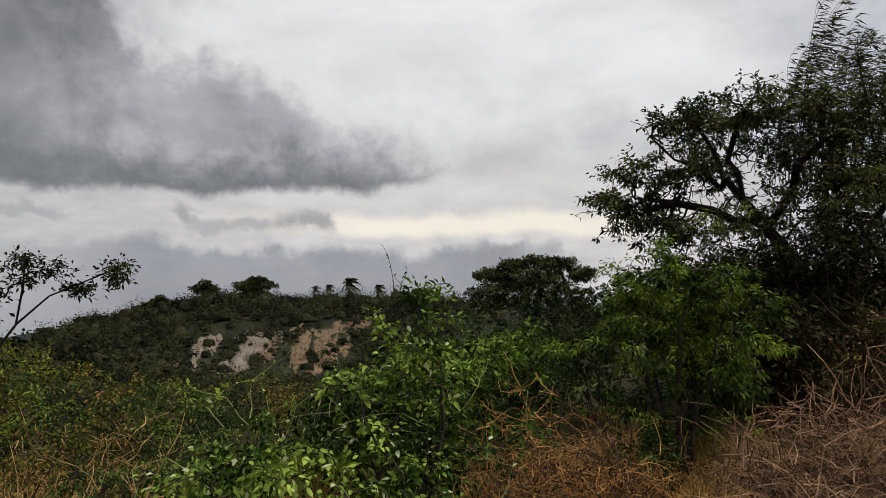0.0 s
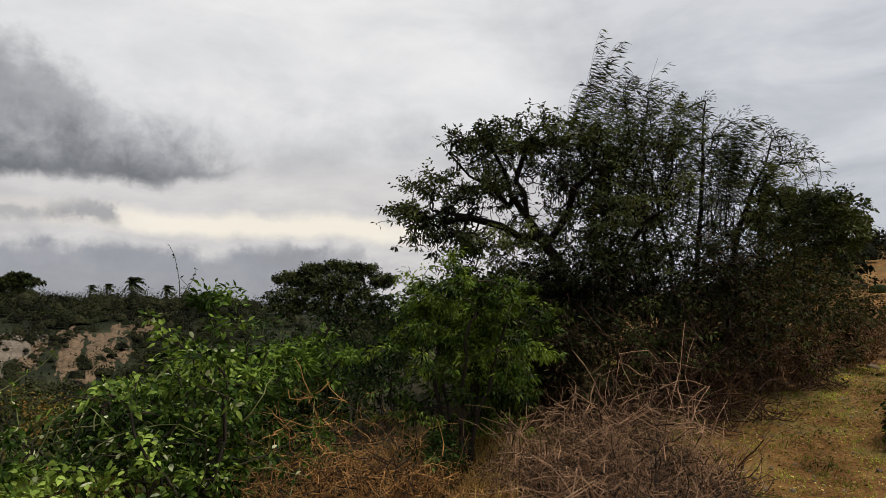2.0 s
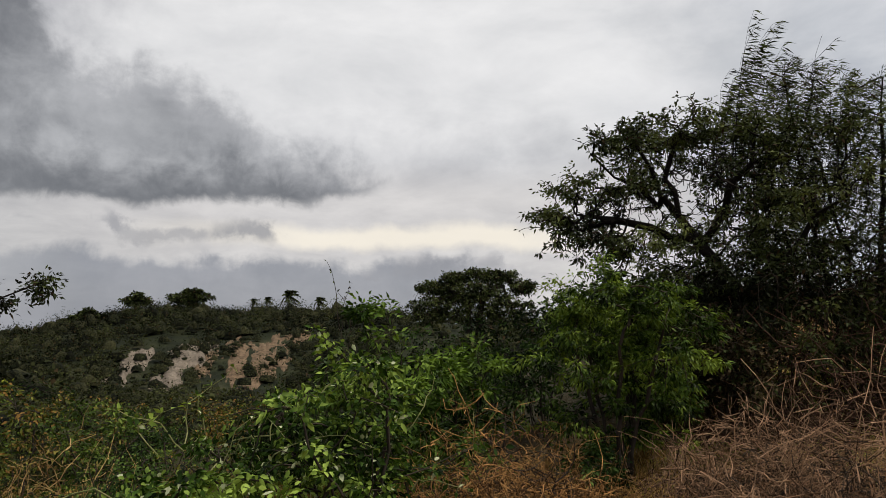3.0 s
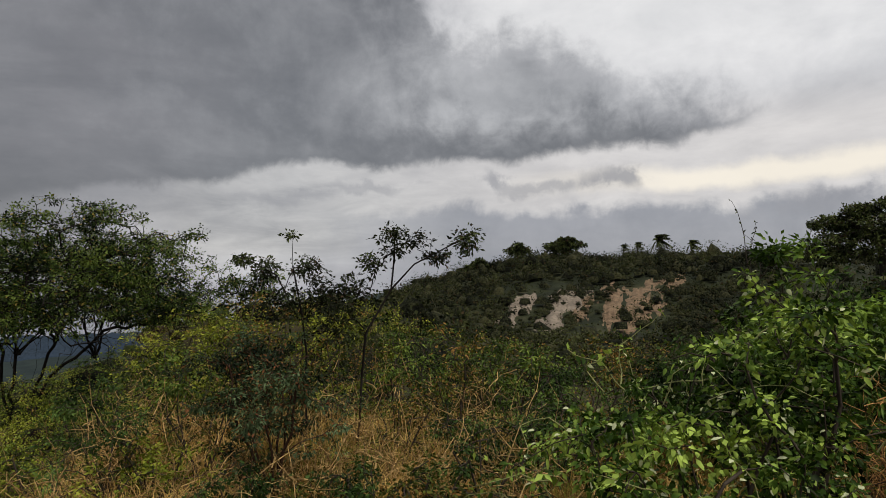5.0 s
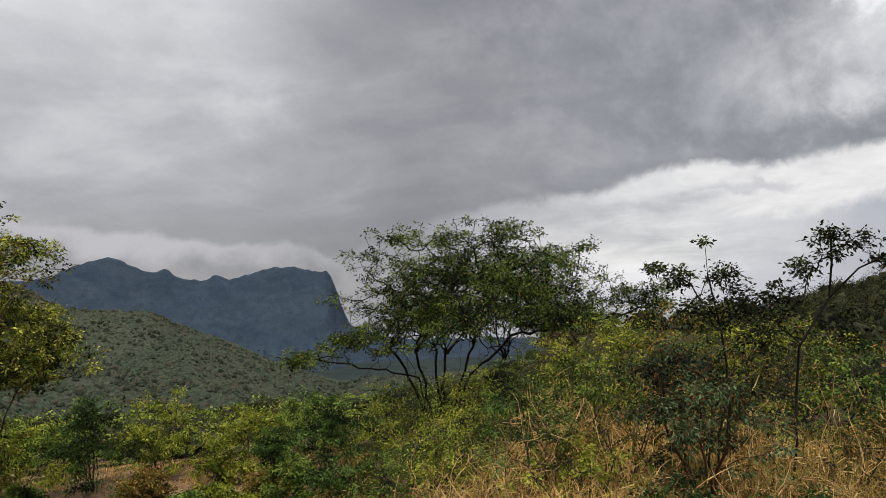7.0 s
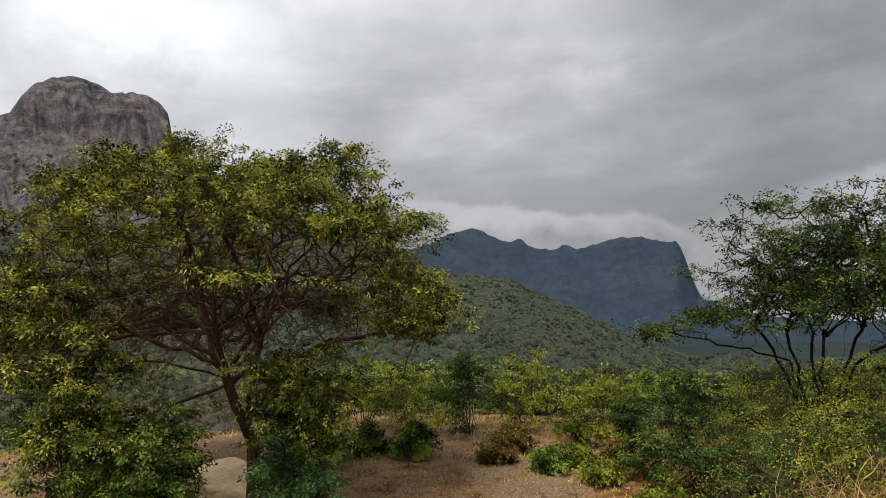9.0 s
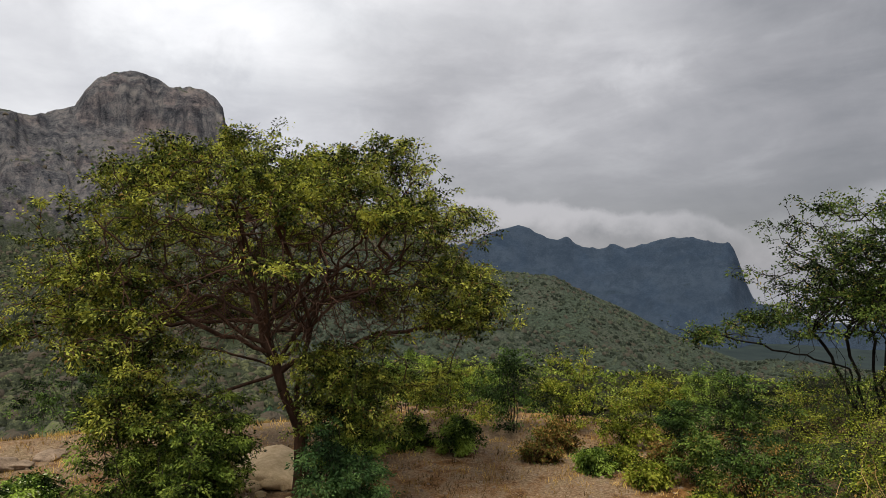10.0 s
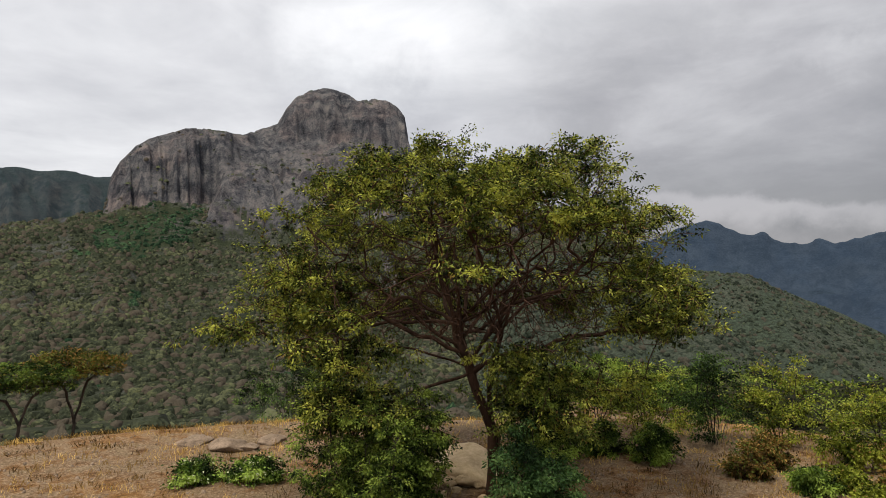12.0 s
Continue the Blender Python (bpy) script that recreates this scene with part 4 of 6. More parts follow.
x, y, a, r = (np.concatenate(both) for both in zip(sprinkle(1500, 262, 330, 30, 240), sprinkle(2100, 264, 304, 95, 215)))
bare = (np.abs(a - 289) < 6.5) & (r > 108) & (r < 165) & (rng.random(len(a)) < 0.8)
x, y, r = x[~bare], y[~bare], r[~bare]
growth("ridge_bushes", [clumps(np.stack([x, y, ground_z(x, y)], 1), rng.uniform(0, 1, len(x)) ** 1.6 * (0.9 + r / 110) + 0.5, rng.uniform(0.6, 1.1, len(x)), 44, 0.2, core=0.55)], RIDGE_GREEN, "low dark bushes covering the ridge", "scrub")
# scrub on the rising ground to the north
x, y, a, r = sprinkle(420, 342, 372, 17, 110)
s = rng.uniform(0.3, 1.3, len(x))
growth("hill_scrub", [clumps(np.stack([x, y, ground_z(x, y)], 1), s, rng.uniform(0.6, 0.9, len(x)), 100, 0.14, core=0.5)], HILL_GREEN, "low scrub scattered over the rising slope", "scrub", BROWN_UNDER)

# ---- trees ----


def polar_path(base, *rows):
    """A stem through rows of bearing, distance and height, from the base."""
    return [tuple(bearing(*row) - base) for row in rows]


def padded(lobes, tips, pads, shell, size):
    """Places gathered into flat tufts, with gaps between them."""
    c = in_lobes(lobes, pads, shell)
    k = rng.integers(0, pads, tips)
    own = rng.uniform(0.6, 1.5, (pads, 1))
    return c[k] + rng.normal(size=(tips, 3)) * own[k] * [size, size, size * 0.35]


def tree(name, az, r, label, stems, lobes, tips, leaf, bark_mat, leaf_mat, twig=0.004, per=24, spread=0.07, droop=0.2, thick=0.03, trunk_max=0.2,
         shell=2.2, wind=(0, 0, 0), category="tree", fill=1.0, power=2.2, wobble=0.06, sink=0.05, fold=0.25, group="", bare=(), bare_tips=0, pads=0, pad=0.2):
    base = bearing(az, r, gz(az, r) - sink)
    thing = thing_at(name, base, label, category, group)
    L = [lobe(*row[:6], base, row[6] if len(row) > 6 else 1.0) for row in lobes]
    pts = padded(L, tips, pads, shell, pad) if pads else in_lobes(L, tips, shell)
    pts = pts[pts[:, 2] > 0.12]
    leafy = len(pts)
    if bare_tips:
        dry = in_lobes([lobe(*row[:6], base, row[6] if len(row) > 6 else 1.0) for row in bare], bare_tips, 3)
        pts = np.concatenate([pts, dry[dry[:, 2] > 0.3]])
    fr = grow([polar_path(base, *s) for s in stems], pts, twig, power, wobble=wobble)
    frame_parts(thing, fr, bark_mat, thick, trunk_max)
    spray(fr, per, spread, leaf[0], leaf[1], leaf_mat, thing, droop, wind=wind, fill=fill, fold=fold, leafy=leafy)
    return thing


def dome(c, half, n, floor=-0.1, inner=0.8, square=2.5, lumps=0.1, thin=None):
    """Places on the shell of a broad lumpy dome with a squarish outline. thin: a side that is sparsely grown, below the crest."""
    d = unit(rng.normal(size=(n * 8, 3)))
    d = d[d[:, 2] > floor]
    if thin is not None:
        poor = sstep(d @ np.array(thin), 0.1, 0.5) * (1 - sstep(d[:, 2], 0.5, 0.72))
        d = d[rng.random(len(d)) > 0.9 * poor]
    d = d[:n]
    d = d / (np.abs(d) ** square).sum(1, keepdims=True) ** (1 / square)
    f = 1 + lumps * (np.sin(d[:, 0] * 6.1 + 1.0) * np.cos(d[:, 1] * 5.3) + 0.7 * np.sin(d[:, 2] * 11 + d[:, 0] * 7))
    return np.array(c) + d * half * (f * rng.uniform(inner, 1.0, len(d)))[:, None]


def fan_tree(name, az, r, label, trunks, fork, c, half, limbs, reach, pads, per_pad, pad, leaf, bark_mat, leaf_mat, twig, per, spread, low=(), low_tips=0, bare_tips=0, floor=-0.1, inner=0.8,
             thick=0.03, trunk_max=0.15, power=2.8, droop=0.1, wobble=0.1, open_side=True):
    """A tree whose limbs fan out from a fork and carry their leaves in flat tufts on the outside of a broad dome."""
    base = bearing(az, r, gz(az, r) - 0.05)
    thing = thing_at(name, base, label, "tree")
    mid = np.array(bearing(*c) - base)
    half = np.array(half, float)
    stems = [polar_path(base, *t) for t in trunks]
    for i in range(limbs):
        up = 0.12 + 0.84 * ((i * 0.618) % 1.0)
        turn = 2.4 * i
        flat = math.sqrt(1 - up * up)
        end = mid + np.array([flat * math.cos(turn), flat * math.sin(turn), up]) * half * reach * rng.uniform(0.85, 1.1)
        root = np.array(bearing(*fork[i % len(fork)]) - base)
        bow = (root + end) / 2 + np.array([0, 0, 0.10 * np.linalg.norm(end - root)]) + rng.normal(size=3) * 0.08 * np.linalg.norm(end - root)
        stems.append([tuple(root), tuple(root * 0.72 + bow * 0.28 + rng.normal(size=3) * 0.03), tuple(bow), tuple(bow * 0.4 + end * 0.6 + rng.normal(size=3) * 0.12), tuple(end)])
    spots = dome(mid, half, pads, floor, inner, thin=-unit(np.array(bearing(az, 1.0))) if open_side else None)
    own = rng.uniform(0.55, 1.5, len(spots))
    pick = rng.choice(len(spots), pads * per_pad, p=own / own.sum())
    tips = spots[pick] + rng.normal(size=(len(pick), 3)) * own[pick, None] * [pad, pad, pad * 0.36]
    if low_tips:
        tips = np.concatenate([tips, padded([lobe(*row[:6], base, row[6]) for row in low], low_tips, max(8, low_tips // 9), 3.0, pad)])
    tips = tips[tips[:, 2] > 0.15]
    leafy = len(tips)
    if bare_tips:
        tips = np.concatenate([tips, dome(mid, half * 0.97, bare_tips, floor * 2, 0.25)])
    fr = grow(stems, tips, twig, power, wobble=wobble)
    frame_parts(thing, fr, bark_mat, thick, trunk_max)
    spray(fr, per, spread, leaf[0], leaf[1], leaf_mat, thing, droop, leafy=leafy)
    return thing


# the broad crowned tree below the mound
g = gz(200.9, 13.5)
fan_tree("spreading_tree", 200.9, 13.5, "broad spreading tree with feathery yellow-green foliage and bare inner branches",
         [[(200.9, 13.5, g - 0.1), (201.0, 13.5, -1.7), (199.3, 13.5, -0.57), (198.2, 13.5, 0.07), (197.6, 13.5, 0.6)], [(201.6, 13.6, g - 0.1), (201.4, 13.6, -1.8), (200.6, 13.7, -0.9), (201.8, 13.6, 0.5)],
          [(199.3, 13.5, -0.57), (195.5, 13.2, -0.75), (190, 12.9, -1.3)], [(200.0, 13.5, -0.4), (206, 13.4, 0.1), (211, 13.4, 0.35), (217.2, 13.3, 0.35)], [(198.8, 13.5, -0.2), (193.5, 13.3, 0.35), (188, 13.2, 1.1)]],
         ((198.2, 13.5, 0.0), (199.0, 13.5, -0.4), (197.8, 13.5, 0.4), (201.4, 13.6, 0.2)), (199.2, 13.7, 0.15), (4.2, 3.6, 3.6), 32, 0.66,
         400, 11, 0.27, (0.066, 0.034), BROWN_BARK, CROWN_GREEN, 0.0046, 35, 0.14,
         [(186.6, 13.3, 0.35, 0.8, 0.8, 0.4, 1.2), (189.2, 12.9, -0.1, 0.8, 0.8, 0.4, 1.0), (190.5, 12.8, -0.9, 0.9, 0.8, 0.45, 1.0), (188.6, 12.9, -1.2, 0.7, 0.7, 0.4, 0.7), (204.5, 12.7, -0.2, 0.9, 0.7, 0.55, 1.2), (209, 13.1, -0.6, 0.9, 0.8, 0.5, 1.0), (206.5, 12.9, -1.2, 0.8, 0.7, 0.5, 1.0), (202.6, 12.6, -0.9, 0.4, 0.4, 0.45, 0.6), (213.5, 13.3, 0.7, 0.7, 0.7, 0.4, 0.9), (186.8, 13.2, 1.0, 0.7, 0.7, 0.4, 0.8)], 1350,
         3000, 0.0, 0.84, 0.03, 0.095, 2.9, 0.12, 0.08)
# the lighter, many-stemmed tree farther down the slope
g = gz(245.2, 26)
fan_tree("thorn_tree", 245.2, 26, "many-stemmed thorn tree with an airy dark green crown",
         [[(244.3, 26, g - 0.1), (243.5, 26, -1.7), (242.6, 26, 0.2)], [(244.8, 26.1, g - 0.1), (245.2, 26, -1.0), (245.6, 26, 0.8)], [(245.6, 25.9, g - 0.1), (247.2, 26, -1.5), (251.0, 26, 0.0), (257.1, 26, 0.4), (262.5, 26, 1.1)],
          [(244.2, 26.3, g - 0.1), (241.8, 26.3, -1.2), (239.2, 26, 0.6)], [(245.2, 26.2, g - 0.1), (247.2, 26.4, -0.8), (249.0, 26.2, 1.0)], [(244.0, 26.0, g - 0.1), (242.9, 25.9, -1.5), (237.5, 25.7, -0.95), (231.5, 25.7, -0.55)], [(244.9, 25.6, g - 0.1), (244.4, 25.2, -0.8), (244.0, 25.0, 1.0)], [(245.4, 25.5, g - 0.1), (246.4, 25.4, -1.0), (247.2, 25.3, 0.8)], [(243.7, 25.7, g - 0.1), (242.6, 25.5, -1.2), (241.2, 25.4, 0.3)], [(245.9, 26.2, g - 0.1), (247.9, 26.3, -1.3), (251.0, 26.3, 0.6)]],
         ((242.9, 26, -0.5), (245.3, 26, -0.6), (250.2, 26, -0.9), (240.6, 26.1, -0.4), (247.6, 26.3, -0.3), (244.3, 25.1, -0.3)), (248.2, 26, 0.75), (5.7, 4.6, 3.65), 40, 0.66,
         330, 9, 0.38, (0.105, 0.056), SILHOUETTE_BARK, TREE_GREEN, 0.0074, 24, 0.22,
         [(232.8, 25.7, -0.75, 0.9, 0.8, 0.25, 1.0), (236.5, 25.8, -0.2, 0.8, 0.8, 0.35, 1.0), (261.6, 26, 1.4, 1.0, 0.9, 0.4, 1.2), (238.6, 25.8, -0.7, 0.8, 0.8, 0.3, 0.7)], 260,
         700, -0.25, 0.42, 0.04, 0.05, 3.0, 0.05, 0.14, False)
# the gnarled tree in the north-west
g = gz(331.5, 9.6)
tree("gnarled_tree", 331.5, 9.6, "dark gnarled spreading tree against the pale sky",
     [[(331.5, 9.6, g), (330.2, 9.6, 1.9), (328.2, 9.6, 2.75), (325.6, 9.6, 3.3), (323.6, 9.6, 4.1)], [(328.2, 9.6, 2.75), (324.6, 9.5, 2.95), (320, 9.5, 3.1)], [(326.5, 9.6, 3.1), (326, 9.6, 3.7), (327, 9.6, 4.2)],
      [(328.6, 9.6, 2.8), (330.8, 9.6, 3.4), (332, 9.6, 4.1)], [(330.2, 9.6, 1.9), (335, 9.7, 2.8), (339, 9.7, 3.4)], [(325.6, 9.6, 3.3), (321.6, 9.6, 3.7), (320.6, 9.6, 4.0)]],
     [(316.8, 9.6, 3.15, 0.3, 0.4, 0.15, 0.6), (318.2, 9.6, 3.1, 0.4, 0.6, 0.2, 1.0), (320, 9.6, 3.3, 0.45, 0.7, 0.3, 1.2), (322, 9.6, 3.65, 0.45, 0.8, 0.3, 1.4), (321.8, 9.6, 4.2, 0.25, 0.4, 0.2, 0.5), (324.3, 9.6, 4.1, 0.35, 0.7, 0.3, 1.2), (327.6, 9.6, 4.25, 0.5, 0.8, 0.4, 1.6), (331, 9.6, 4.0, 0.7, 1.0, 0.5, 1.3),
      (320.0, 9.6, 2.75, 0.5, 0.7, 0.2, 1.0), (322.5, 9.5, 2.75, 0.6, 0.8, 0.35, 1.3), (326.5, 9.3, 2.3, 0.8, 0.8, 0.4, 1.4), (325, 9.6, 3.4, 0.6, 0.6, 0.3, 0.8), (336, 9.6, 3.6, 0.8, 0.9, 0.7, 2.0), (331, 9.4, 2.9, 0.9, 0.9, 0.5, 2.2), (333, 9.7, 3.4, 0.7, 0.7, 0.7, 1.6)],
     1450, (0.066, 0.030), SILHOUETTE_BARK, DUSK_GREEN, 0.0042, 16, 0.08, 0.2, 0.03, 0.075, shell=3, wobble=0.12, power=2.5,
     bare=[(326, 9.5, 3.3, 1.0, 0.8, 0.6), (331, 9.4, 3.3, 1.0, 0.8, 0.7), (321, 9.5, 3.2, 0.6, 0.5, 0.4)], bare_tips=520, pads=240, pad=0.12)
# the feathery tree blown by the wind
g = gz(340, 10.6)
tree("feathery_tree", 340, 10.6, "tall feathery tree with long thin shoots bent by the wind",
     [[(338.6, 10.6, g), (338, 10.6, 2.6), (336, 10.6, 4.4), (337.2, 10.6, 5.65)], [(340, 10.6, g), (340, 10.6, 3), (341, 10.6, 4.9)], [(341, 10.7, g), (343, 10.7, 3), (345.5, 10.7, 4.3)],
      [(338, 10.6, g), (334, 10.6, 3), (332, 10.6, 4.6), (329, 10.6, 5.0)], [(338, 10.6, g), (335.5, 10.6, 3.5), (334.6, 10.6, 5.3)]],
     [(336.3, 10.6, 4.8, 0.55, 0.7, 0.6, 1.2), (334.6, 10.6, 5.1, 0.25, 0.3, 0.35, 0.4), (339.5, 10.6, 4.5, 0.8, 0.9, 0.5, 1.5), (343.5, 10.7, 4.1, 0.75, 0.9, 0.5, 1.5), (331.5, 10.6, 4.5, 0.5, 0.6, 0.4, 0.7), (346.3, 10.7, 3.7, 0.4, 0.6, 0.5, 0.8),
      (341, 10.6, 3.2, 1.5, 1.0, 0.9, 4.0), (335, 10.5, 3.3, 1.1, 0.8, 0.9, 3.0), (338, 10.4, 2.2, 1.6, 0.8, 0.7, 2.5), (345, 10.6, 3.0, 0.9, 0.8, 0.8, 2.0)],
     1050, (0.075, 0.013), SILHOUETTE_BARK, DUSK_GREEN, 0.0032, 24, 0.1, 0.1, 0.03, 0.06, wind=(0.35, 0.35, 0.15), fold=0.1, shell=3)
g = gz(348.5, 16)
tree("round_tree", 348.3, 16, "round dark tree with a dense low crown",
     [[(348, 16, g), (347.6, 16, 2.6), (347, 16, 3.6)], [(348, 16, g), (349.3, 16, 3.0), (350, 16, 3.8)]],
     [(347, 16, 4.0, 0.9, 1.0, 0.6, 1), (349.6, 16, 3.9, 0.7, 0.9, 0.65, 1), (348, 16, 3.2, 1.0, 1.0, 0.6, 0.8)],
     420, (0.10, 0.05), DARK_BARK, DUSK_GREEN, 0.005, 34, 0.13, 0.2, 0.03, 0.1)
# two flat-topped acacias at the edge of the bench
for az, rr, top, half, lab in ((165.0, 29, -2.75, 1.6, "small flat-topped acacia with a dark umbrella crown"), (168.5, 30, -2.45, 1.45, "small acacia with a browner, half-bare crown")):
    g = gz(az, rr)
    tree("umbrella_acacia", az, rr, lab,
         [[(az, rr, g), (az + 0.15, rr, g + 0.7), (az - 0.6, rr, top - 0.9), (az - 2.6, rr, top - 0.25)], [(az + 0.1, rr, g + 0.7), (az + 0.9, rr, top - 0.8), (az + 2.6, rr, top - 0.2)]],
         [(az - 2.3, rr, top - 0.15, half * 0.55, half * 0.7, 0.16), (az + 2.2, rr, top, half * 0.55, half * 0.7, 0.17), (az, rr, top + 0.15, half * 0.9, half, 0.3, 2), (az - 1.0, rr, top - 0.35, half * 0.8, half, 0.14, 0.8), (az + 1.2, rr, top - 0.4, half * 0.7, half, 0.14, 0.7)],
         440, (0.11, 0.05), DARK_BARK, ACACIA_GREEN if az < 166 else SCRUB_GREEN, 0.007, 26, 0.13, 0.1, 0.03, 0.075, group="acacias on the bench", bare=[(az, rr, top - 0.5, half, half, 0.3)], bare_tips=160, power=3.0)
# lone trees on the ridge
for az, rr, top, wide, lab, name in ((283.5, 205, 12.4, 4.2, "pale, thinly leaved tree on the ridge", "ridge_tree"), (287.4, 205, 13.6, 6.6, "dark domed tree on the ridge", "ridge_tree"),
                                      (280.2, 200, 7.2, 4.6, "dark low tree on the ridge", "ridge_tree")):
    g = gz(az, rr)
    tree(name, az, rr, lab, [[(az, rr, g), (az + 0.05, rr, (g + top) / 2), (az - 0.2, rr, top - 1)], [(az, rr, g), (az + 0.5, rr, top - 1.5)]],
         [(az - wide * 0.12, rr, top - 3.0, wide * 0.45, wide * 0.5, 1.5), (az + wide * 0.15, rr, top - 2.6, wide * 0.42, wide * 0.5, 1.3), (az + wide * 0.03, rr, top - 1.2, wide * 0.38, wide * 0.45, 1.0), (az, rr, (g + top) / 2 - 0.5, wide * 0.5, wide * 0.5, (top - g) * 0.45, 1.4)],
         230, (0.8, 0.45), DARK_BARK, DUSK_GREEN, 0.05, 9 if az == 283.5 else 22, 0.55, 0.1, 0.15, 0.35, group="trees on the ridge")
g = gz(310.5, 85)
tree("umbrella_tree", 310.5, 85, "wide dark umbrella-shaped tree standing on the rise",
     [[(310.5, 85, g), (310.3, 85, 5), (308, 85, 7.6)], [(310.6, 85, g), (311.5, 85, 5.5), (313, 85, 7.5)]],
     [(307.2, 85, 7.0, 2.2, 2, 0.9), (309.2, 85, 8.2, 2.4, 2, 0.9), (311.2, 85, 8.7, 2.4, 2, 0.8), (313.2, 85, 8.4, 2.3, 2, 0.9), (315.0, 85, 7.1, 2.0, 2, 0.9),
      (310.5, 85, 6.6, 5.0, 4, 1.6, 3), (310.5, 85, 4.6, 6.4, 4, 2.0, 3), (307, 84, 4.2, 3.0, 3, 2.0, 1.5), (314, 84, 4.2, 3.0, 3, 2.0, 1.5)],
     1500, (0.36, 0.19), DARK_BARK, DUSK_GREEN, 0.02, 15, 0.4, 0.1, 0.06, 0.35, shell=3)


def palm(az, rr, top, size):
    base = bearing(az, rr, gz(az, rr) - 0.1)
    thing = thing_at("palm", base, "dark palm with fronds blown to one side", "palm", "palms on the ridge")
    h = top - base.z
    pts = np.array([(0.15 * math.sin(i), 0.1 * i / 6, h * i / 6) for i in range(7)])
    v, f = tubes(pts[:-1], pts[1:], np.linspace(0.26, 0.18, 6), np.linspace(0.25, 0.17, 6), 7)
    part("trunk", v, f, DARK_BARK, thing, smooth=True)
    for i in range(20):
        a = 2.4 * i
        out = np.array([math.cos(a), math.sin(a), 0.45 + 1.2 * math.sin(i * 1.7)])
        out = unit(out * [0.85, 0.85, 1.1] + np.array([0.12, 0.3, 0.1]))
        s = np.linspace(0, 1, 16)
        rib = pts[-1] + out[None] * s[:, None] * size + np.array([0.1, 0.3, -0.42]) * size * (s[:, None] ** 2.4)
        at = np.repeat(rib, 4, 0)
        side = unit(np.cross(out, [0, 0, 1.0]))
        way = np.tile(np.stack([side, -side, side, -side]), (16, 1)) * 0.8 + out * 0.6 + np.array([0, 0, -0.5]) + rng.normal(size=(64, 3)) * 0.15
        v, f = leaves(at, way, 0.42 * size, 0.085 * size)
        part("frond", v, f, DUSK_GREEN, thing)


palm(295.1, 215, 12.6, 2.7)
palm(297.6, 215, 11.0, 1.9)
palm(293.4, 222, 11.4, 1.5)
palm(292.3, 222, 11.0, 1.2)

# ---- shrubs near the camera ----


def shrub(name, az, r, half, height, label, tips, leaf, leaf_mat, bark_mat=DARK_BARK, stems=6, per=20, spread=0.05, droop=0.2, twig=0.0028, lift=0.42, oval=False, shell=2.0, fill=1.0, category="bush", group="", wind=(0, 0, 0), pads=0):
    """A bush of several stems with an uneven crown of three to five lobes."""
    base = bearing(az, r, gz(az, r) - 0.04)
    thing = thing_at(name, base, label, category, group)
    st, lobes = [], []
    for i in range(stems):
        a = 2 * math.pi * (i + rng.uniform(-0.3, 0.3)) / stems
        d = rng.uniform(0.25, 0.6) * half
        st.append([(0.08 * half * math.cos(a), 0.08 * half * math.sin(a), 0.0), (d * 0.5 * math.cos(a), d * 0.5 * math.sin(a), height * 0.3),
                   (d * math.cos(a), d * math.sin(a), height * rng.uniform(0.55, 0.75))])
    for i in range(5):
        a = 2 * math.pi * (i + rng.uniform(0, 0.6)) / 5
        d = half * rng.uniform(0.35, 0.58)
        lobes.append(((d * math.cos(a), d * math.sin(a), height * rng.uniform(lift - 0.16, lift + 0.1)), (half * 0.52, half * 0.52, height * rng.uniform(0.3, 0.42)), 1.0))
    lobes.append(((0, 0, height * 0.72), (half * 0.55, half * 0.55, height * 0.28), 1.2))
    pts = padded(lobes, tips, pads, shell + 1.5, 0.13 * half) if pads else in_lobes(lobes, tips, shell)
    pts = pts[pts[:, 2] > 0.06]
    fr = grow(st, pts, twig, 2.3, step=0.16, wobble=0.05)
    frame_parts(thing, fr, bark_mat, 0.012, 0.06, ("stem", "twigwork"))
    if fill:
        spray(fr, per, spread, leaf[0], leaf[1], leaf_mat, thing, droop, fill=fill, wind=wind, oval=oval)
    return thing


shrub("vine_bush", 294.0, 3.5, 0.78, 1.38, "lush climbing vine with broad light green leaves", 330, (0.037, 0.0185), VINE_GREEN, per=30, spread=0.075, oval=True, stems=7, pads=60)
shrub("vine_bush", 301.2, 3.9, 0.62, 1.75, "lush climbing vine with broad light green leaves and pale curling shoots", 280, (0.037, 0.0185), VINE_GREEN, per=30, spread=0.075, oval=True, pads=55)
shrub("leafy_bush", 303.5, 6.3, 0.75, 2.0, "dense green bush behind the vine", 240, (0.07, 0.028), MANGO_GREEN, per=40, spread=0.11, pads=60)
shrub("leafy_bush", 309.5, 7.2, 0.6, 1.7, "small rounded bush with fresh green leaves", 190, (0.07, 0.026), MANGO_GREEN, per=40, spread=0.1, pads=45)
shrub("glossy_bush", 321.3, 7.3, 0.98, 2.12, "rounded bush with long glossy drooping leaves over bare stems", 560, (0.058, 0.021), GLOSSY_GREEN, per=38, spread=0.085, droop=0.45, lift=0.62, pads=105)
shrub("leafy_bush", 319.6, 6.7, 0.36, 0.62, "low dark leafy bush at the foot of a larger one", 70, (0.055, 0.022), DEEP_GREEN, per=26, spread=0.07, droop=0.3)
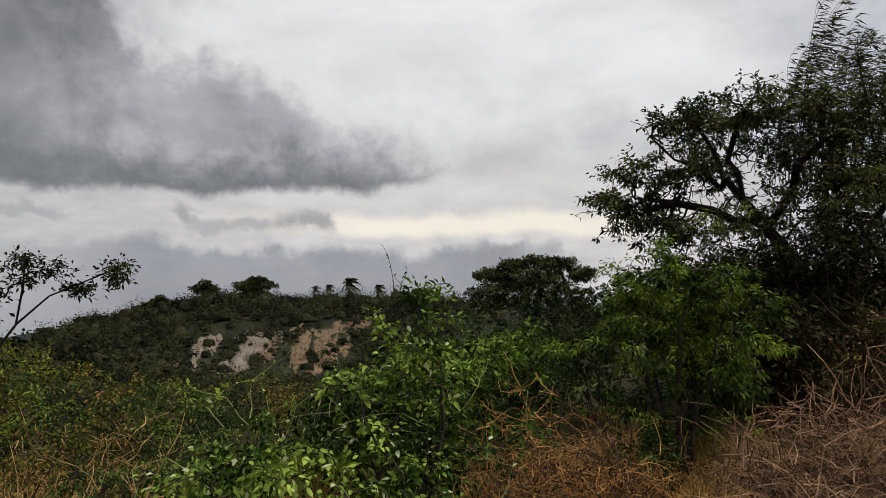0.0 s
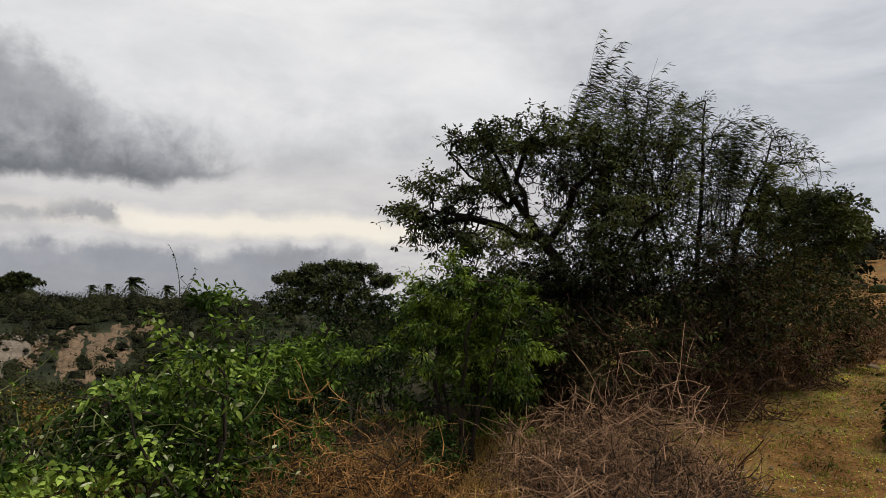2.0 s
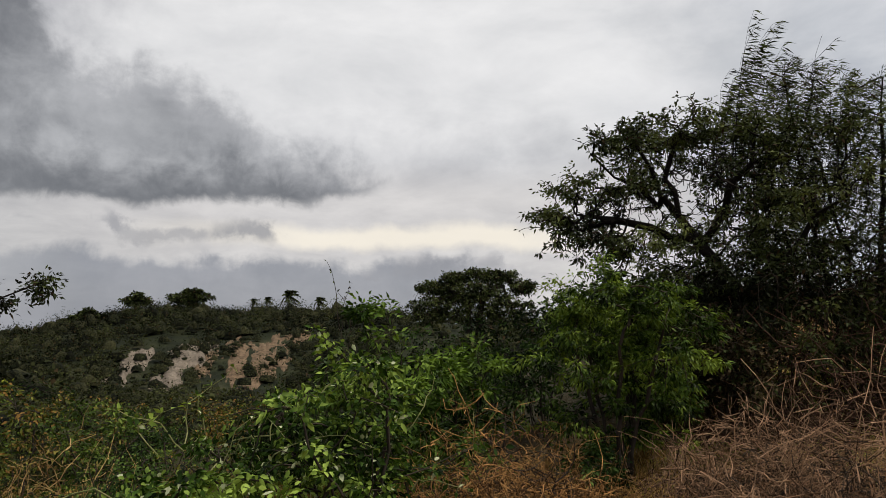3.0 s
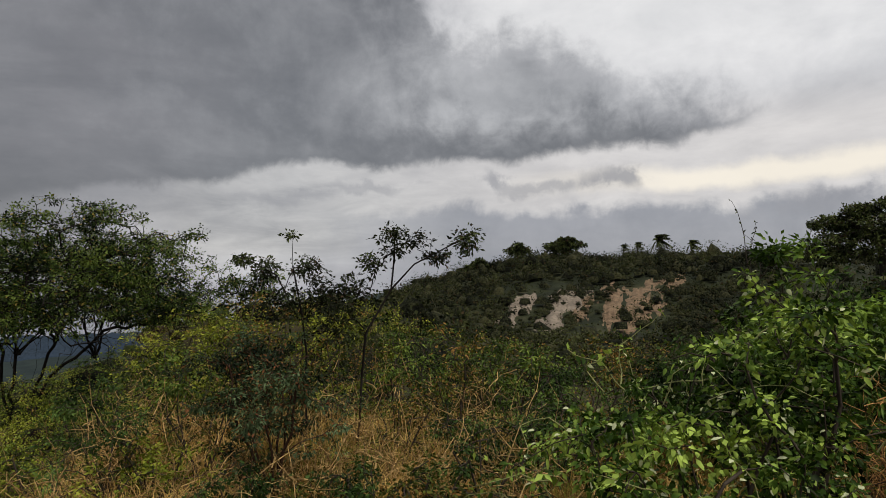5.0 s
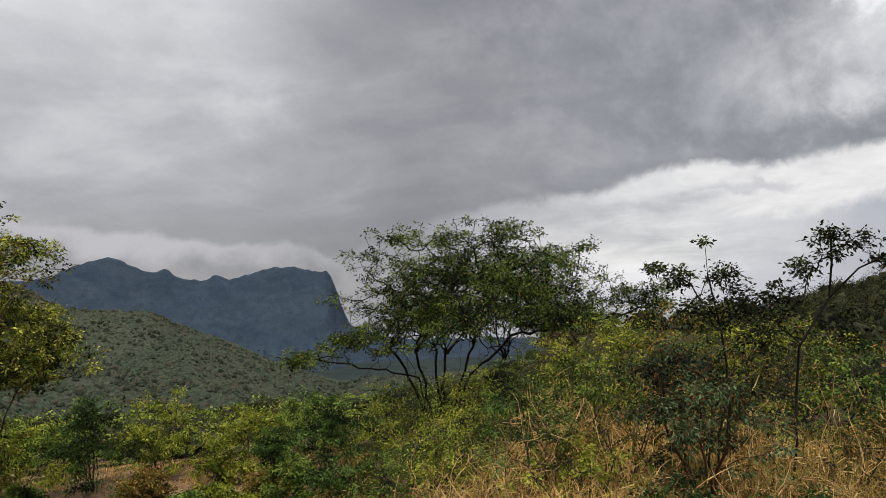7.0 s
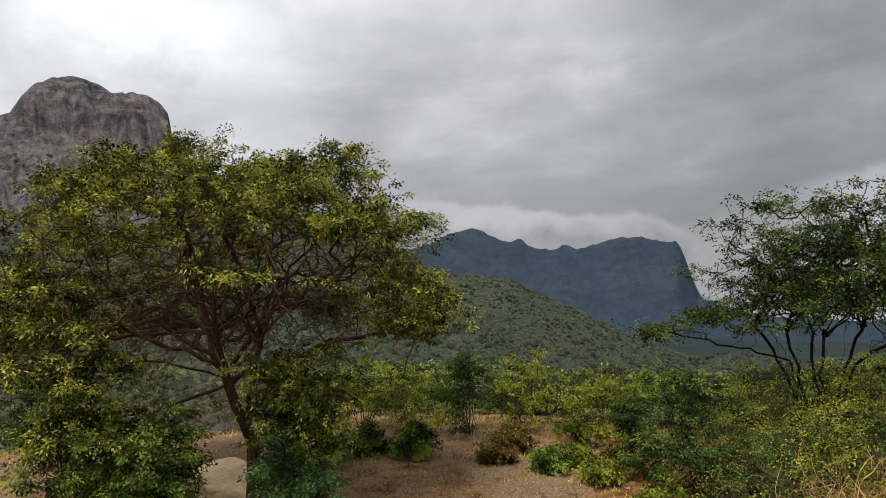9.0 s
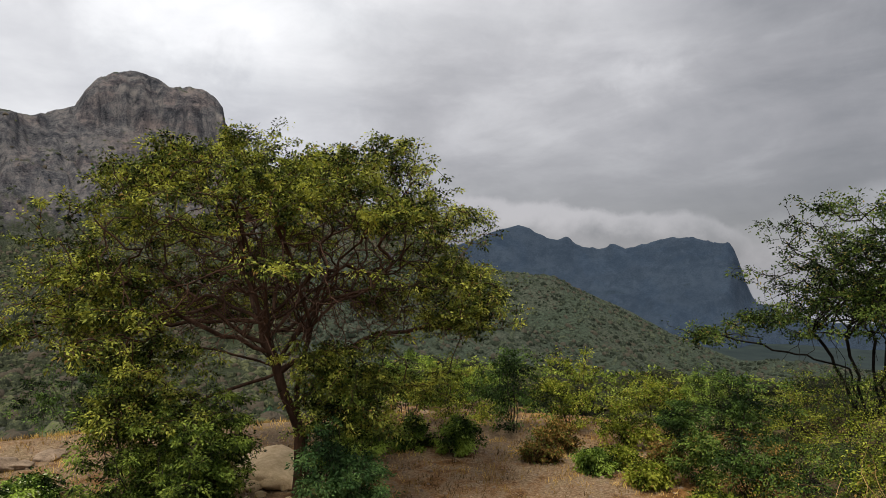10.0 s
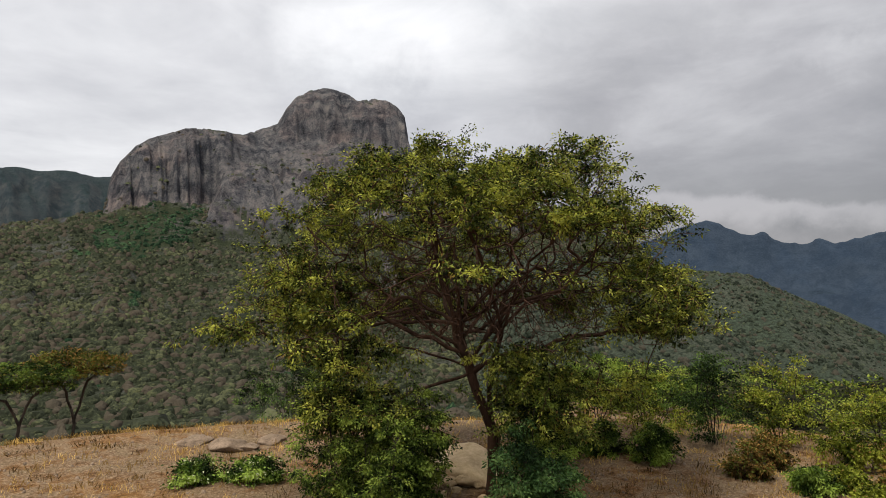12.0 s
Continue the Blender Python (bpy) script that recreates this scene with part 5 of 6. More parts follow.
for az, r, half, h in ((326, 9.2, 0.9, 1.6), (329.5, 8.6, 0.8, 1.5), (333, 9.2, 0.95, 2.4), (337, 9.6, 1.0, 2.6), (341, 10, 1.0, 2.5), (344.5, 11, 1.0, 2.3), (347.5, 13, 1.1, 2.2), (329, 10, 0.9, 2.2), (323, 9.8, 0.9, 1.9), (332, 11.2, 1.1, 3.0), (336.5, 11.6, 1.2, 3.4), (341.5, 12, 1.2, 2.8), (327.5, 11, 0.9, 2.3), (351, 19, 1.3, 1.8), (316, 9.5, 0.9, 1.9), (312, 10.5, 1.1, 1.9), (306, 9.5, 1.1, 2.2), (300.5, 9.0, 1.0, 1.6), (309, 12, 1.2, 2.2), (296, 8.4, 0.8, 1.3)):
    shrub("thicket_bush", az, r, half, h, "dark tangled undergrowth bush among the trees", 230 if az > 322 else 140, (0.074, 0.03), (HILL_GREEN if az > 343 else BROWN_UNDER if az in (329.5, 341) else DUSK_GREEN) if az > 322 else DEEP_GREEN, per=22, spread=0.14, group="undergrowth")
for az, r, half, h in ((344.8, 10.6, 0.5, 0.8), (347.6, 12.0, 0.6, 0.9), (341.0, 9.6, 0.5, 0.8), (350, 13.2, 0.5, 0.7), (351.5, 16.0, 0.7, 0.9), (353.4, 17.5, 0.8, 1.0), (350.6, 18.5, 0.8, 1.1), (355.2, 21, 0.9, 1.0), (352.6, 21.5, 0.9, 1.1), (356.8, 18.5, 0.6, 0.7)):
    shrub("withered_bush", az, r, half, h, "brown half-withered bush on the red earth", 220, (0.045, 0.02), RUST, GREY_TWIG, per=14, spread=0.06, group="withered bushes")
shrub("leafy_bush", 354.2, 8.9, 0.5, 0.95, "dark rounded bush on bare ground", 130, (0.055, 0.028), DEEP_GREEN, per=40, spread=0.07)
# west: sparse saplings over dry brush
g = gz(271, 6.8)
tree("forked_sapling", 271, 6.8, "leaning forked sapling with clusters of dark leaves",
     [[(270.3, 6.8, g), (271.2, 6.8, 1.1), (273.2, 6.8, 1.5), (275.1, 6.8, 1.74), (277.6, 6.8, 1.9), (279.6, 6.8, 2.02)], [(273.4, 6.8, 1.52), (273.8, 6.8, 1.8), (273.4, 6.8, 2.1)]],
     [(273.6, 6.8, 1.98, 0.15, 0.17, 0.16), (275.4, 6.8, 1.96, 0.14, 0.12, 0.1, 0.6), (279.3, 6.8, 1.95, 0.12, 0.14, 0.14), (271.8, 6.8, 1.75, 0.17, 0.17, 0.12), (270, 6.8, 1.5, 0.26, 0.2, 0.16, 1.3), (277, 6.8, 1.8, 0.16, 0.1, 0.06, 0.6), (269, 6.8, 1.2, 0.35, 0.25, 0.25, 1.5)],
     420, (0.046, 0.021), SILHOUETTE_BARK, DUSK_GREEN, 0.0013, 6, 0.065, 0.05, 0.004, 0.022, power=2.9, sink=0.03, category="sapling")
g = gz(266, 7.4)
tree("slender_sapling", 266, 7.4, "slender sapling with a single tall shoot",
     [[(266.4, 7.4, g), (266.2, 7.4, 1.2), (265.6, 7.4, 1.75), (265.4, 7.4, 2.06)], [(266.2, 7.4, 1.2), (264.5, 7.4, 1.65), (261.5, 7.4, 1.86)]],
     [(265.4, 7.4, 2.06, 0.03, 0.03, 0.015, 0.15), (266.6, 7.4, 1.7, 0.2, 0.15, 0.18), (263.6, 7.4, 1.7, 0.2, 0.12, 0.12), (261.8, 7.4, 1.82, 0.12, 0.1, 0.06, 0.6), (265.2, 7.4, 1.35, 0.35, 0.2, 0.2, 1.5), (268, 7.4, 1.45, 0.25, 0.2, 0.2, 1.2)],
     430, (0.046, 0.021), SILHOUETTE_BARK, DUSK_GREEN, 0.0013, 6, 0.065, 0.05, 0.004, 0.022, power=2.9, sink=0.03, category="sapling")
shrub("thorn_bush", 264.3, 5.5, 0.58, 1.3, "bluish green thorn bush with dark crooked stems", 330, (0.034, 0.014), BLUISH_THORN, BROWN_BARK, per=30, spread=0.06, pads=90, lift=0.6, twig=0.0018)
kinds = ((YELLOW_GREEN, "yellow-green bush among dry grass"), (SCRUB_GREEN, "dusty green bush among dry stems"), (ACACIA_GREEN, "fresh green bush among dry stems"), (DEEP_GREEN, "dark green bush on the slope"), (DRY_SCRUB, "golden-brown half-dry bush among dry stems"))
for az, r, half, h, k in ((250, 12.5, 1.1, 1.2, 2), (255.5, 12, 1.2, 1.8, 0), (244, 15, 1.2, 1.1, 2), (258.5, 9.6, 0.9, 1.3, 0), (263.5, 9.6, 1.1, 1.9, 1), (268.5, 9.4, 1.0, 1.8, 0), (273, 9.2, 1.0, 1.7, 2), (278, 8.8, 0.9, 1.5, 1),
                          (283, 8.2, 0.9, 1.3, 2), (288, 7.2, 0.8, 1.2, 3), (239.5, 17, 1.2, 1.2, 3), (236, 19.5, 1.2, 1.4, 3), (247, 10.2, 0.9, 1.1, 0), (252.5, 9.2, 0.8, 1.1, 3), (242, 12, 0.9, 0.9, 2), (260.5, 13.5, 1.3, 2.1, 0), (266, 14, 1.4, 2.3, 3), (271.5, 13, 1.3, 2.0, 1),
                          (276.5, 12, 1.2, 1.8, 3), (281.5, 11.5, 1.1, 1.5, 1), (286.5, 11, 1.1, 1.4, 3), (291.5, 10, 1.0, 1.4, 1), (259, 6.4, 0.5, 0.7, 1), (273.5, 6.4, 0.6, 0.8, 1), (279.5, 6.2, 0.6, 0.7, 3), (286, 5.6, 0.5, 0.7, 3), (280.5, 5.0, 0.55, 0.65, 3), (284.5, 6.4, 0.6, 0.9, 3), (248.5, 18, 1.3, 1.0, 0), (243, 21.5, 1.4, 2.2, 2), (247, 21, 1.5, 2.3, 0), (250.8, 21.5, 1.4, 2.2, 2), (240, 22, 1.3, 2.0, 0), (253.5, 17, 1.4, 1.6, 2), (240.5, 9.5, 0.8, 1.0, 2), (244, 8.6, 0.7, 0.9, 0), (248.5, 7.4, 0.6, 0.9, 0), (253, 6.4, 0.55, 0.75, 3), (256, 5.6, 0.5, 0.6, 0), (262, 5.0, 0.45, 0.5, 3), (267.5, 5.0, 0.45, 0.5, 1), (272, 4.8, 0.45, 0.5, 3), (276, 4.6, 0.4, 0.5, 1), (241, 13.8, 1.1, 1.2, 3), (238, 11.5, 0.9, 1.1, 2), (236.5, 14.5, 1.1, 1.5, 4), (257, 8.4, 0.7, 1.1, 2)):
    shrub("scrub_bush", az, r, half, h, kinds[k][1], 140 if half > 0.7 else 90, (0.052, 0.025) if r > 8 else (0.036, 0.017), kinds[k][0], per=20 if r > 8 else 20, spread=0.12 if r > 8 else 0.07, group="scrub on the slope", pads=40)
# bench: bushes round the clearing
for az, r, half, h, m, lab in ((218.6, 18.6, 1.25, 2.9, DEEP_GREEN, "upright dark green bush"), (223.2, 19.5, 1.3, 2.3, YELLOW_GREEN, "bright green bush"), (222, 17, 0.62, 0.85, DRY_SCRUB, "dry rounded bush"),
                               (227.6, 18, 0.7, 1.2, YELLOW_GREEN, "bright green bush"), (231.5, 19.0, 0.8, 1.1, DEEP_GREEN, "dark low bush"), (235.6, 17.5, 1.15, 2.4, DEEP_GREEN, "dark upright bush with pale bare twigs"), (229.5, 21, 1.3, 1.7, YELLOW_GREEN, "soft green bush"), (233.5, 21.5, 1.4, 2.0, FRESH_GREEN, "soft green bush"), (216, 21, 1.3, 1.8, FRESH_GREEN, "soft green bush"), (213.5, 19, 1.3, 1.9, YELLOW_GREEN, "soft green bush"),
                               (209.5, 20, 1.4, 2.2, FRESH_GREEN, "soft green bush"), (230.5, 16.6, 0.55, 0.6, DRY_SCRUB, "low dry bush"), (227, 16.2, 0.5, 0.5, YELLOW_GREEN, "low bush"),
                               (184.5, 22, 1.7, 2.3, DEEP_GREEN, "dark bush"), (188, 24, 1.9, 3.2, ACACIA_GREEN, "feathery green bush"),
                               (214, 16.5, 0.6, 0.9, FRESH_GREEN, "lush leafy bush"), (220.6, 16.2, 0.5, 0.6, DRY_SCRUB, "dry rounded bush"), (225, 15.6, 0.4, 0.55, FRESH_GREEN, "lush leafy bush"),
                               (229, 15, 0.42, 0.6, YELLOW_GREEN, "soft green bush"), (232.5, 15.4, 0.7, 1.2, ACACIA_GREEN, "dull green bush"), (236.6, 14.6, 0.85, 1.4, DEEP_GREEN, "dark leafy bush"), (233.8, 13, 0.5, 0.7, YELLOW_GREEN, "yellow-green bush"), (210, 16.8, 0.55, 0.8, FRESH_GREEN, "soft green bush"), (206.5, 16, 0.8, 1.2, FRESH_GREEN, "lush leafy bush"),
                               (177.2, 14.9, 0.55, 0.5, VINE_GREEN, "low fresh green bush"), (181.9, 14.7, 0.65, 0.45, VINE_GREEN, "low fresh green bush")):
    shrub("clearing_bush", az, r, half, h, lab + " beside the clearing", 190, (0.072, 0.036), m, per=33, spread=0.155, group="bushes round the clearing", pads=50)
for az, r, half, h, m in ((188.6, 12.9, 0.95, 3.0, BUSH_GREEN), (192.4, 12.6, 0.95, 2.9, BUSH_GREEN), (204.3, 12.6, 0.6, 2.9, BUSH_GREEN), (189.4, 12.3, 1.05, 2.3, BUSH_GREEN), (192.0, 12.0, 1.0, 2.0, BUSH_GREEN), (195.0, 12.7, 0.7, 2.4, BUSH_GREEN), (203.6, 11.6, 0.75, 1.8, TEAL_GREEN), (194.3, 12.2, 0.55, 1.5, FRESH_GREEN), (205.8, 11.8, 0.6, 1.3, TEAL_GREEN)):
    shrub("undertree_bush", az, r, half, h, "leafy bush crowding the foot of the spreading tree", 280, (0.064, 0.030), m, per=38, spread=0.14, group="bushes under the tree", pads=52, fill=0.85)

# ---- dry brush, grass and stones ----


def crooked(starts, ways, lengths, bend, seg=5):
    """Bent sticks as chains of points (n, seg + 1, 3)."""
    n = len(starts)
    p = np.zeros((n, seg + 1, 3))
    p[:, 0] = starts
    d = unit(ways)
    for i in range(seg):
        d = unit(d + rng.normal(size=(n, 3)) * bend)
        p[:, i + 1] = p[:, i] + d * (lengths / seg)[:, None]
    return p


def stick_mesh(p, thick):
    n, k, _ = p.shape
    t = np.linspace(1, 0.35, k)[None] * thick[:, None]
    return tubes(p[:, :-1].reshape(-1, 3), p[:, 1:].reshape(-1, 3), t[:, :-1].ravel(), t[:, 1:].ravel(), 3)


def runners(name, az, r, height, half, count, long, label, leaf, leaf_mat, stem_mat, thick=0.0028, up=0.5, category="vine", bend=0.35):
    """Thin shoots that stand or hang out of a bush, with small leaves along them."""
    base = bearing(az, r, gz(az, r) - 0.02)
    thing = thing_at(name, base, label, category)
    d = unit(rng.normal(size=(count, 3)) * [1, 1, 0.6])
    d[:, 2] = np.abs(d[:, 2])
    s = d * [half, half, height] * rng.uniform(0.75, 0.95, (count, 1))
    p = crooked(s, d + [0, 0, up] + rng.normal(size=(count, 3)) * 0.4, long * rng.uniform(0.4, 1.1, count), bend, 7)
    p[..., 2] = np.maximum(p[..., 2], 0.02)
    v, f = stick_mesh(p, thick * rng.uniform(0.7, 1.4, count))
    tagged(part("shoot_growth", v, f, stem_mat, thing), kind="stuff")
    at = np.repeat(p[:, 2:].reshape(-1, 3), 2, 0)
    at = np.concatenate([at, (at[:-2] + at[2:]) / 2]) if bend < 0.18 and count > 20 else at
    v, f = leaves(at, rng.normal(size=at.shape) + [0, 0, 0.2], leaf[0], leaf[1])
    tagged(part("leafage", v, f, leaf_mat, thing), kind="stuff")
    return thing


def brush(name, az, r, half, height, count, label, mat, thick=0.006, long=1.0, rise=0.3, bend=0.3, category="brushwood"):
    """A tangle of bent sticks lying over one another."""
    base = bearing(az, r, gz(az, r) - 0.03)
    thing = thing_at(name, base, label, category)
    a = rng.uniform(0, 2 * np.pi, count)
    d = half * rng.uniform(0, 1, count) ** 0.5
    z = rng.uniform(0, 1, count) ** 1.3 * height * np.maximum(1 - (d / half) ** 2, 0.08)
    s = np.stack([d * np.cos(a), d * np.sin(a), z], 1)
    way = unit(rng.normal(size=(count, 3)) * [1, 1, 0.5]) + [0, 0, rise]
    L = long * rng.uniform(0.35, 1.1, count)
    s = s - way * (L * 0.35)[:, None]
    p = crooked(s, way, L, bend)
    p[..., 2] = np.abs(p[..., 2]) + 0.01
    v, f = stick_mesh(p, thick * (0.4 + 1.6 * rng.uniform(0, 1, count) ** 2.5))
    tagged(part("twigwork", v, f, mat, thing), kind="stuff")
    big = crooked(s[: count // 25], way[: count // 25], L[: count // 25] * 1.5, bend * 0.5)
    big[..., 2] = np.abs(big[..., 2]) + 0.02
    for one in big:
        v, f = stick_mesh(one[None], np.full(1, thick * rng.uniform(1.2, 2.1)))
        part("limb", v, f, mat, thing)
    return thing


runners("vine_shoots", 293.5, 3.5, 1.35, 0.85, 60, 0.55, "pale curling shoots standing out of the vine", (0.036, 0.02), VINE_GREEN, PALE_STEM, 0.0036)
runners("vine_shoots", 301.2, 3.9, 1.6, 0.6, 46, 0.6, "pale curling shoots standing out of the vine", (0.036, 0.02), VINE_GREEN, PALE_STEM, 0.0036)
def whips(az0, az1, r, z0, count, label):
    """Long thin shoots that stand up out of a crown and bow with the wind, their narrow leaves all streaming to one side."""
    base = bearing((az0 + az1) / 2, r, gz((az0 + az1) / 2, r))
    thing = thing_at("windblown_shoots", base, label, "shoots", "shoots blown by the wind")
    az = rng.uniform(az0, az1, count)
    rr = r + rng.normal(size=count) * 0.45
    top = np.interp(az, [324, 326.5, 328.5, 331, 333.2, 335, 336.5, 338.3, 341, 344.5, 347], [4.4, 5.1, 4.6, 5.1, 5.95, 5.2, 5.35, 5.05, 4.7, 4.6, 3.9])
    top = top - (top - z0) * rng.uniform(0, 1, count) ** 1.6 * 0.7
    a = np.radians(az)
    wind = np.stack([np.cos(a), -np.sin(a), 0 * a], 1)
    foot = np.stack([rr * np.sin(a), rr * np.cos(a), np.full(count, z0)], 1) - wind * 0.35 - np.array(base)
    k = np.linspace(0, 1, 10)[None, :, None]
    rise = (top - z0)[:, None, None]
    p = foot[:, None] + np.array([0, 0, 1.0]) * rise * (k * 1.08 - 0.08 * k ** 4) + wind[:, None] * rise * (0.06 * k + rng.uniform(0.05, 0.3, (count, 1, 1)) * k ** 3) + np.cumsum(rng.normal(size=(count, 10, 3)) * 0.018, 1)
    v, f = stick_mesh(p, 0.0055 * rng.uniform(0.7, 1.3, count))
    tagged(part("shoot_growth", v, f, SILHOUETTE_BARK, thing), kind="stuff")
    at = np.concatenate([p[:, 3:].reshape(-1, 3), ((p[:, 3:-1] + p[:, 4:]) / 2).reshape(-1, 3), (p[:, 5:-1] * 0.3 + p[:, 6:] * 0.7).reshape(-1, 3)])
    w = np.concatenate([np.repeat(wind, 7, 0), np.repeat(wind, 6, 0), np.repeat(wind, 4, 0)])
    v, f = leaves(np.repeat(at, 2, 0), np.repeat(w, 2, 0) * 1.1 + rng.normal(size=(2 * len(at), 3)) * 0.38 + [0, 0, -0.1], 0.13, 0.021, 0.1, 0.15)
    tagged(part("leafage", v, f, DUSK_GREEN, thing), kind="stuff")
    return thing


whips(325.0, 331.5, 10.4, 3.6, 20, "thin leafy shoots bowed by the wind above the gnarled tree")
whips(330.5, 336.0, 10.5, 3.4, 70, "tall thin leafy shoots bowed by the wind")
whips(335.5, 341.0, 10.6, 3.2, 56, "dense thin leafy shoots bowed by the wind")
whips(340.5, 346.5, 10.7, 3.0, 46, "lower dense leafy shoots bowed by the wind")
runners("bare_shoots", 300.2, 6.2, 1.95, 0.28, 40, 0.7, "thin bare shoots with a few seed heads above the bush", (0.035, 0.014), DUSK_GREEN, DARK_BARK, 0.004, 1.2, "shoots", 0.2)
runners("bare_shoots", 306.5, 6.4, 2.1, 0.4, 14, 0.4, "thin bare shoots above the bush", (0.035, 0.014), DUSK_GREEN, DARK_BARK, 0.003, 1.4, "shoots", 0.15)
for az, r, half, h in ((330.5, 8.9, 0.9, 1.7), (335.5, 8.9, 1.0, 1.9), (340.5, 9.6, 0.8, 1.5), (345.5, 11.0, 0.7, 1.2)):
    brush("dead_tangle", az, r, half, h, 420, "dark brown tangle of dead twigs under the trees", BROWN_BARK, 0.006, 0.8, 0.5, 0.4, "dead tangle")
brush("brush_pile", 330.4, 6.6, 0.75, 0.95, 1000, "heap of dead thorny branches on the ground", GREY_TWIG, 0.0036, 0.75, 0.35, 0.55)
brush("brush_pile", 335.8, 6.7, 0.7, 1.15, 900, "heap of dead thorny branches on the ground", GREY_TWIG, 0.0038, 0.85, 0.5, 0.5)
brush("brush_pile", 334.0, 6.9, 1.0, 0.6, 900, "dark low twigs under the heap", DARK_BARK, 0.005, 0.6, 0.2, 0.35)
runners("dead_branch", 338.6, 6.9, 0.5, 0.25, 9, 1.5, "dead branches standing out of the heap", (0.02, 0.006), RUST, GREY_TWIG, 0.008, 1.6, "branch", 0.22)
brush("dry_bush", 309.8, 5.3, 0.62, 1.2, 1000, "tangled brown dry bush", BROWN_TWIG, 0.0030, 0.42, 0.35, 0.6, category="dry bush")
brush("dry_bush", 314.6, 5.7, 0.62, 1.05, 850, "tangled brown dry bush", BROWN_TWIG, 0.0030, 0.42, 0.35, 0.6, category="dry bush")
brush("dry_bush", 312.3, 5.6, 0.8, 0.95, 600, "dark twigs inside the dry bush", DARK_BARK, 0.004, 0.5, 0.2, 0.45, category="dry bush")
brush("dry_bush", 311.5, 6.5, 0.7, 0.65, 420, "tangled brown dry bush", BROWN_TWIG, 0.0042, 0.5, 0.35, 0.45, category="dry bush")
brush("dry_bush", 316.6, 7.0, 0.7, 0.6, 360, "tangled brown dry bush", BROWN_TWIG, 0.0042, 0.5, 0.35, 0.45, category="dry bush")
brush("dry_bush", 320.5, 6.3, 0.6, 0.4, 300, "low tangled brown dry bush", BROWN_TWIG, 0.004, 0.45, 0.3, 0.45, category="dry bush")
brush("dry_bush", 326, 7.2, 0.5, 0.4, 220, "low tangled brown dry bush", GREY_TWIG, 0.004, 0.5, 0.3, 0.4, category="dry bush")
for az, r, half, h in ((308.5, 5.0, 0.5, 0.75), (314.5, 5.5, 0.55, 0.7), (318.5, 6.0, 0.4, 0.5)):
    shrub("withered_bush", az, r, half, h, "rust-coloured withered bush among dry twigs", 120, (0.03, 0.012), RUST, BROWN_TWIG, per=12, spread=0.05, group="withered bushes", pads=40)
for az, r, half, h, c in ((251, 6.0, 0.9, 0.6, 260), (257, 7.6, 0.9, 0.7, 240), (270, 5.6, 0.8, 0.6, 260), (277, 5.4, 0.8, 0.55, 220), (283.5, 4.9, 0.6, 0.5, 140), (246, 7.6, 0.9, 0.55, 220), (240.5, 8.2, 0.9, 0.55, 220), (264, 5.2, 0.7, 0.45, 240), (258, 5.0, 0.7, 0.45, 240), (274, 7.8, 0.8, 0.9, 180), (267.5, 8.2, 0.8, 1.0, 160), (281, 7.2, 0.8, 0.9, 180), (262, 9.2, 0.8, 0.9, 160), (255, 9.5, 0.8, 0.8, 160)):
    brush("dry_bush", az, r, half, h, c * 6 // 5, "tangle of golden-brown dry stems", DRY_TWIG, 0.0034, 0.55, 0.5, 0.5, "dry bush")
# a few long stems stand out of the tangle
for az, r, n in ((253, 6.2, 12), (262, 6.6, 12), (270, 5.8, 14), (278, 5.6, 14), (284, 5.4, 8), (246, 7.4, 10), (240, 8.2, 8), (257.5, 5.4, 10), (266.5, 5.0, 8), (274, 7.0, 12)):
    runners("dry_weed", az, r, 0.45, 0.6, n, 1.0, "long bent dry stems rising out of the scrub", (0.02, 0.006), STRAW, DRY_TWIG, 0.0036, 0.7, "weed", 0.36)


base = bearing(327.0, 5.6, gz(327.0, 5.6) + 0.03)
fallen = thing_at("fallen_stick", base, "long pale bare stick lying before the brush heap", "stick")
ends = np.array([np.array(bearing(a, d, gz(a, d) + h) - base) for a, d, h in ((321.0, 5.0, 0.05), (323.5, 5.2, 0.09), (326.0, 5.5, 0.11), (329.0, 5.8, 0.13), (331.5, 6.1, 0.22))])
v, f = stick_mesh(ends[None], np.full(1, 0.011))
part("stem", v, f, PALE_STICK, fallen, smooth=True)


def grass(name, n, az0, az1, r0, r1, height, mat, label, power=1.0, clump=0.0):
    x, y, a, r = sprinkle(n // 14 if clump else n, az0, az1, r0, r1, power)
    if clump:
        x = np.repeat(x, 14) + rng.normal(size=len(x) * 14) * clump
        y = np.repeat(y, 14) + rng.normal(size=len(y) * 14) * clump
    n = len(x)
    s = np.stack([x, y, ground_z(x, y) - 0.01], 1)
    lean = rng.normal(size=(n, 3)) * [0.35, 0.35, 0.1] + [0, 0, 1]
    h = height * rng.uniform(0.4, 1.2, (n, 1))
    w = rng.uniform(0.0015, 0.0035, (n, 1)) + 0.00022 * np.hypot(x, y)[:, None]
    side = unit(np.cross(lean, rng.normal(size=(n, 3)))) * w
    top = s + unit(lean + rng.normal(size=(n, 3)) * [0.4, 0.4, 0.1]) * h
    mid = s + unit(lean) * h * 0.55
    v = np.stack([s - side, s + side, mid + side * 0.7, mid - side * 0.7, top], 1).reshape(-1, 3)
    k = np.arange(n)[:, None] * 5
    return stuff(name, (v, [k + [[0, 1, 2, 3]], k + [[3, 2, 4]]]), mat, label, "grass")


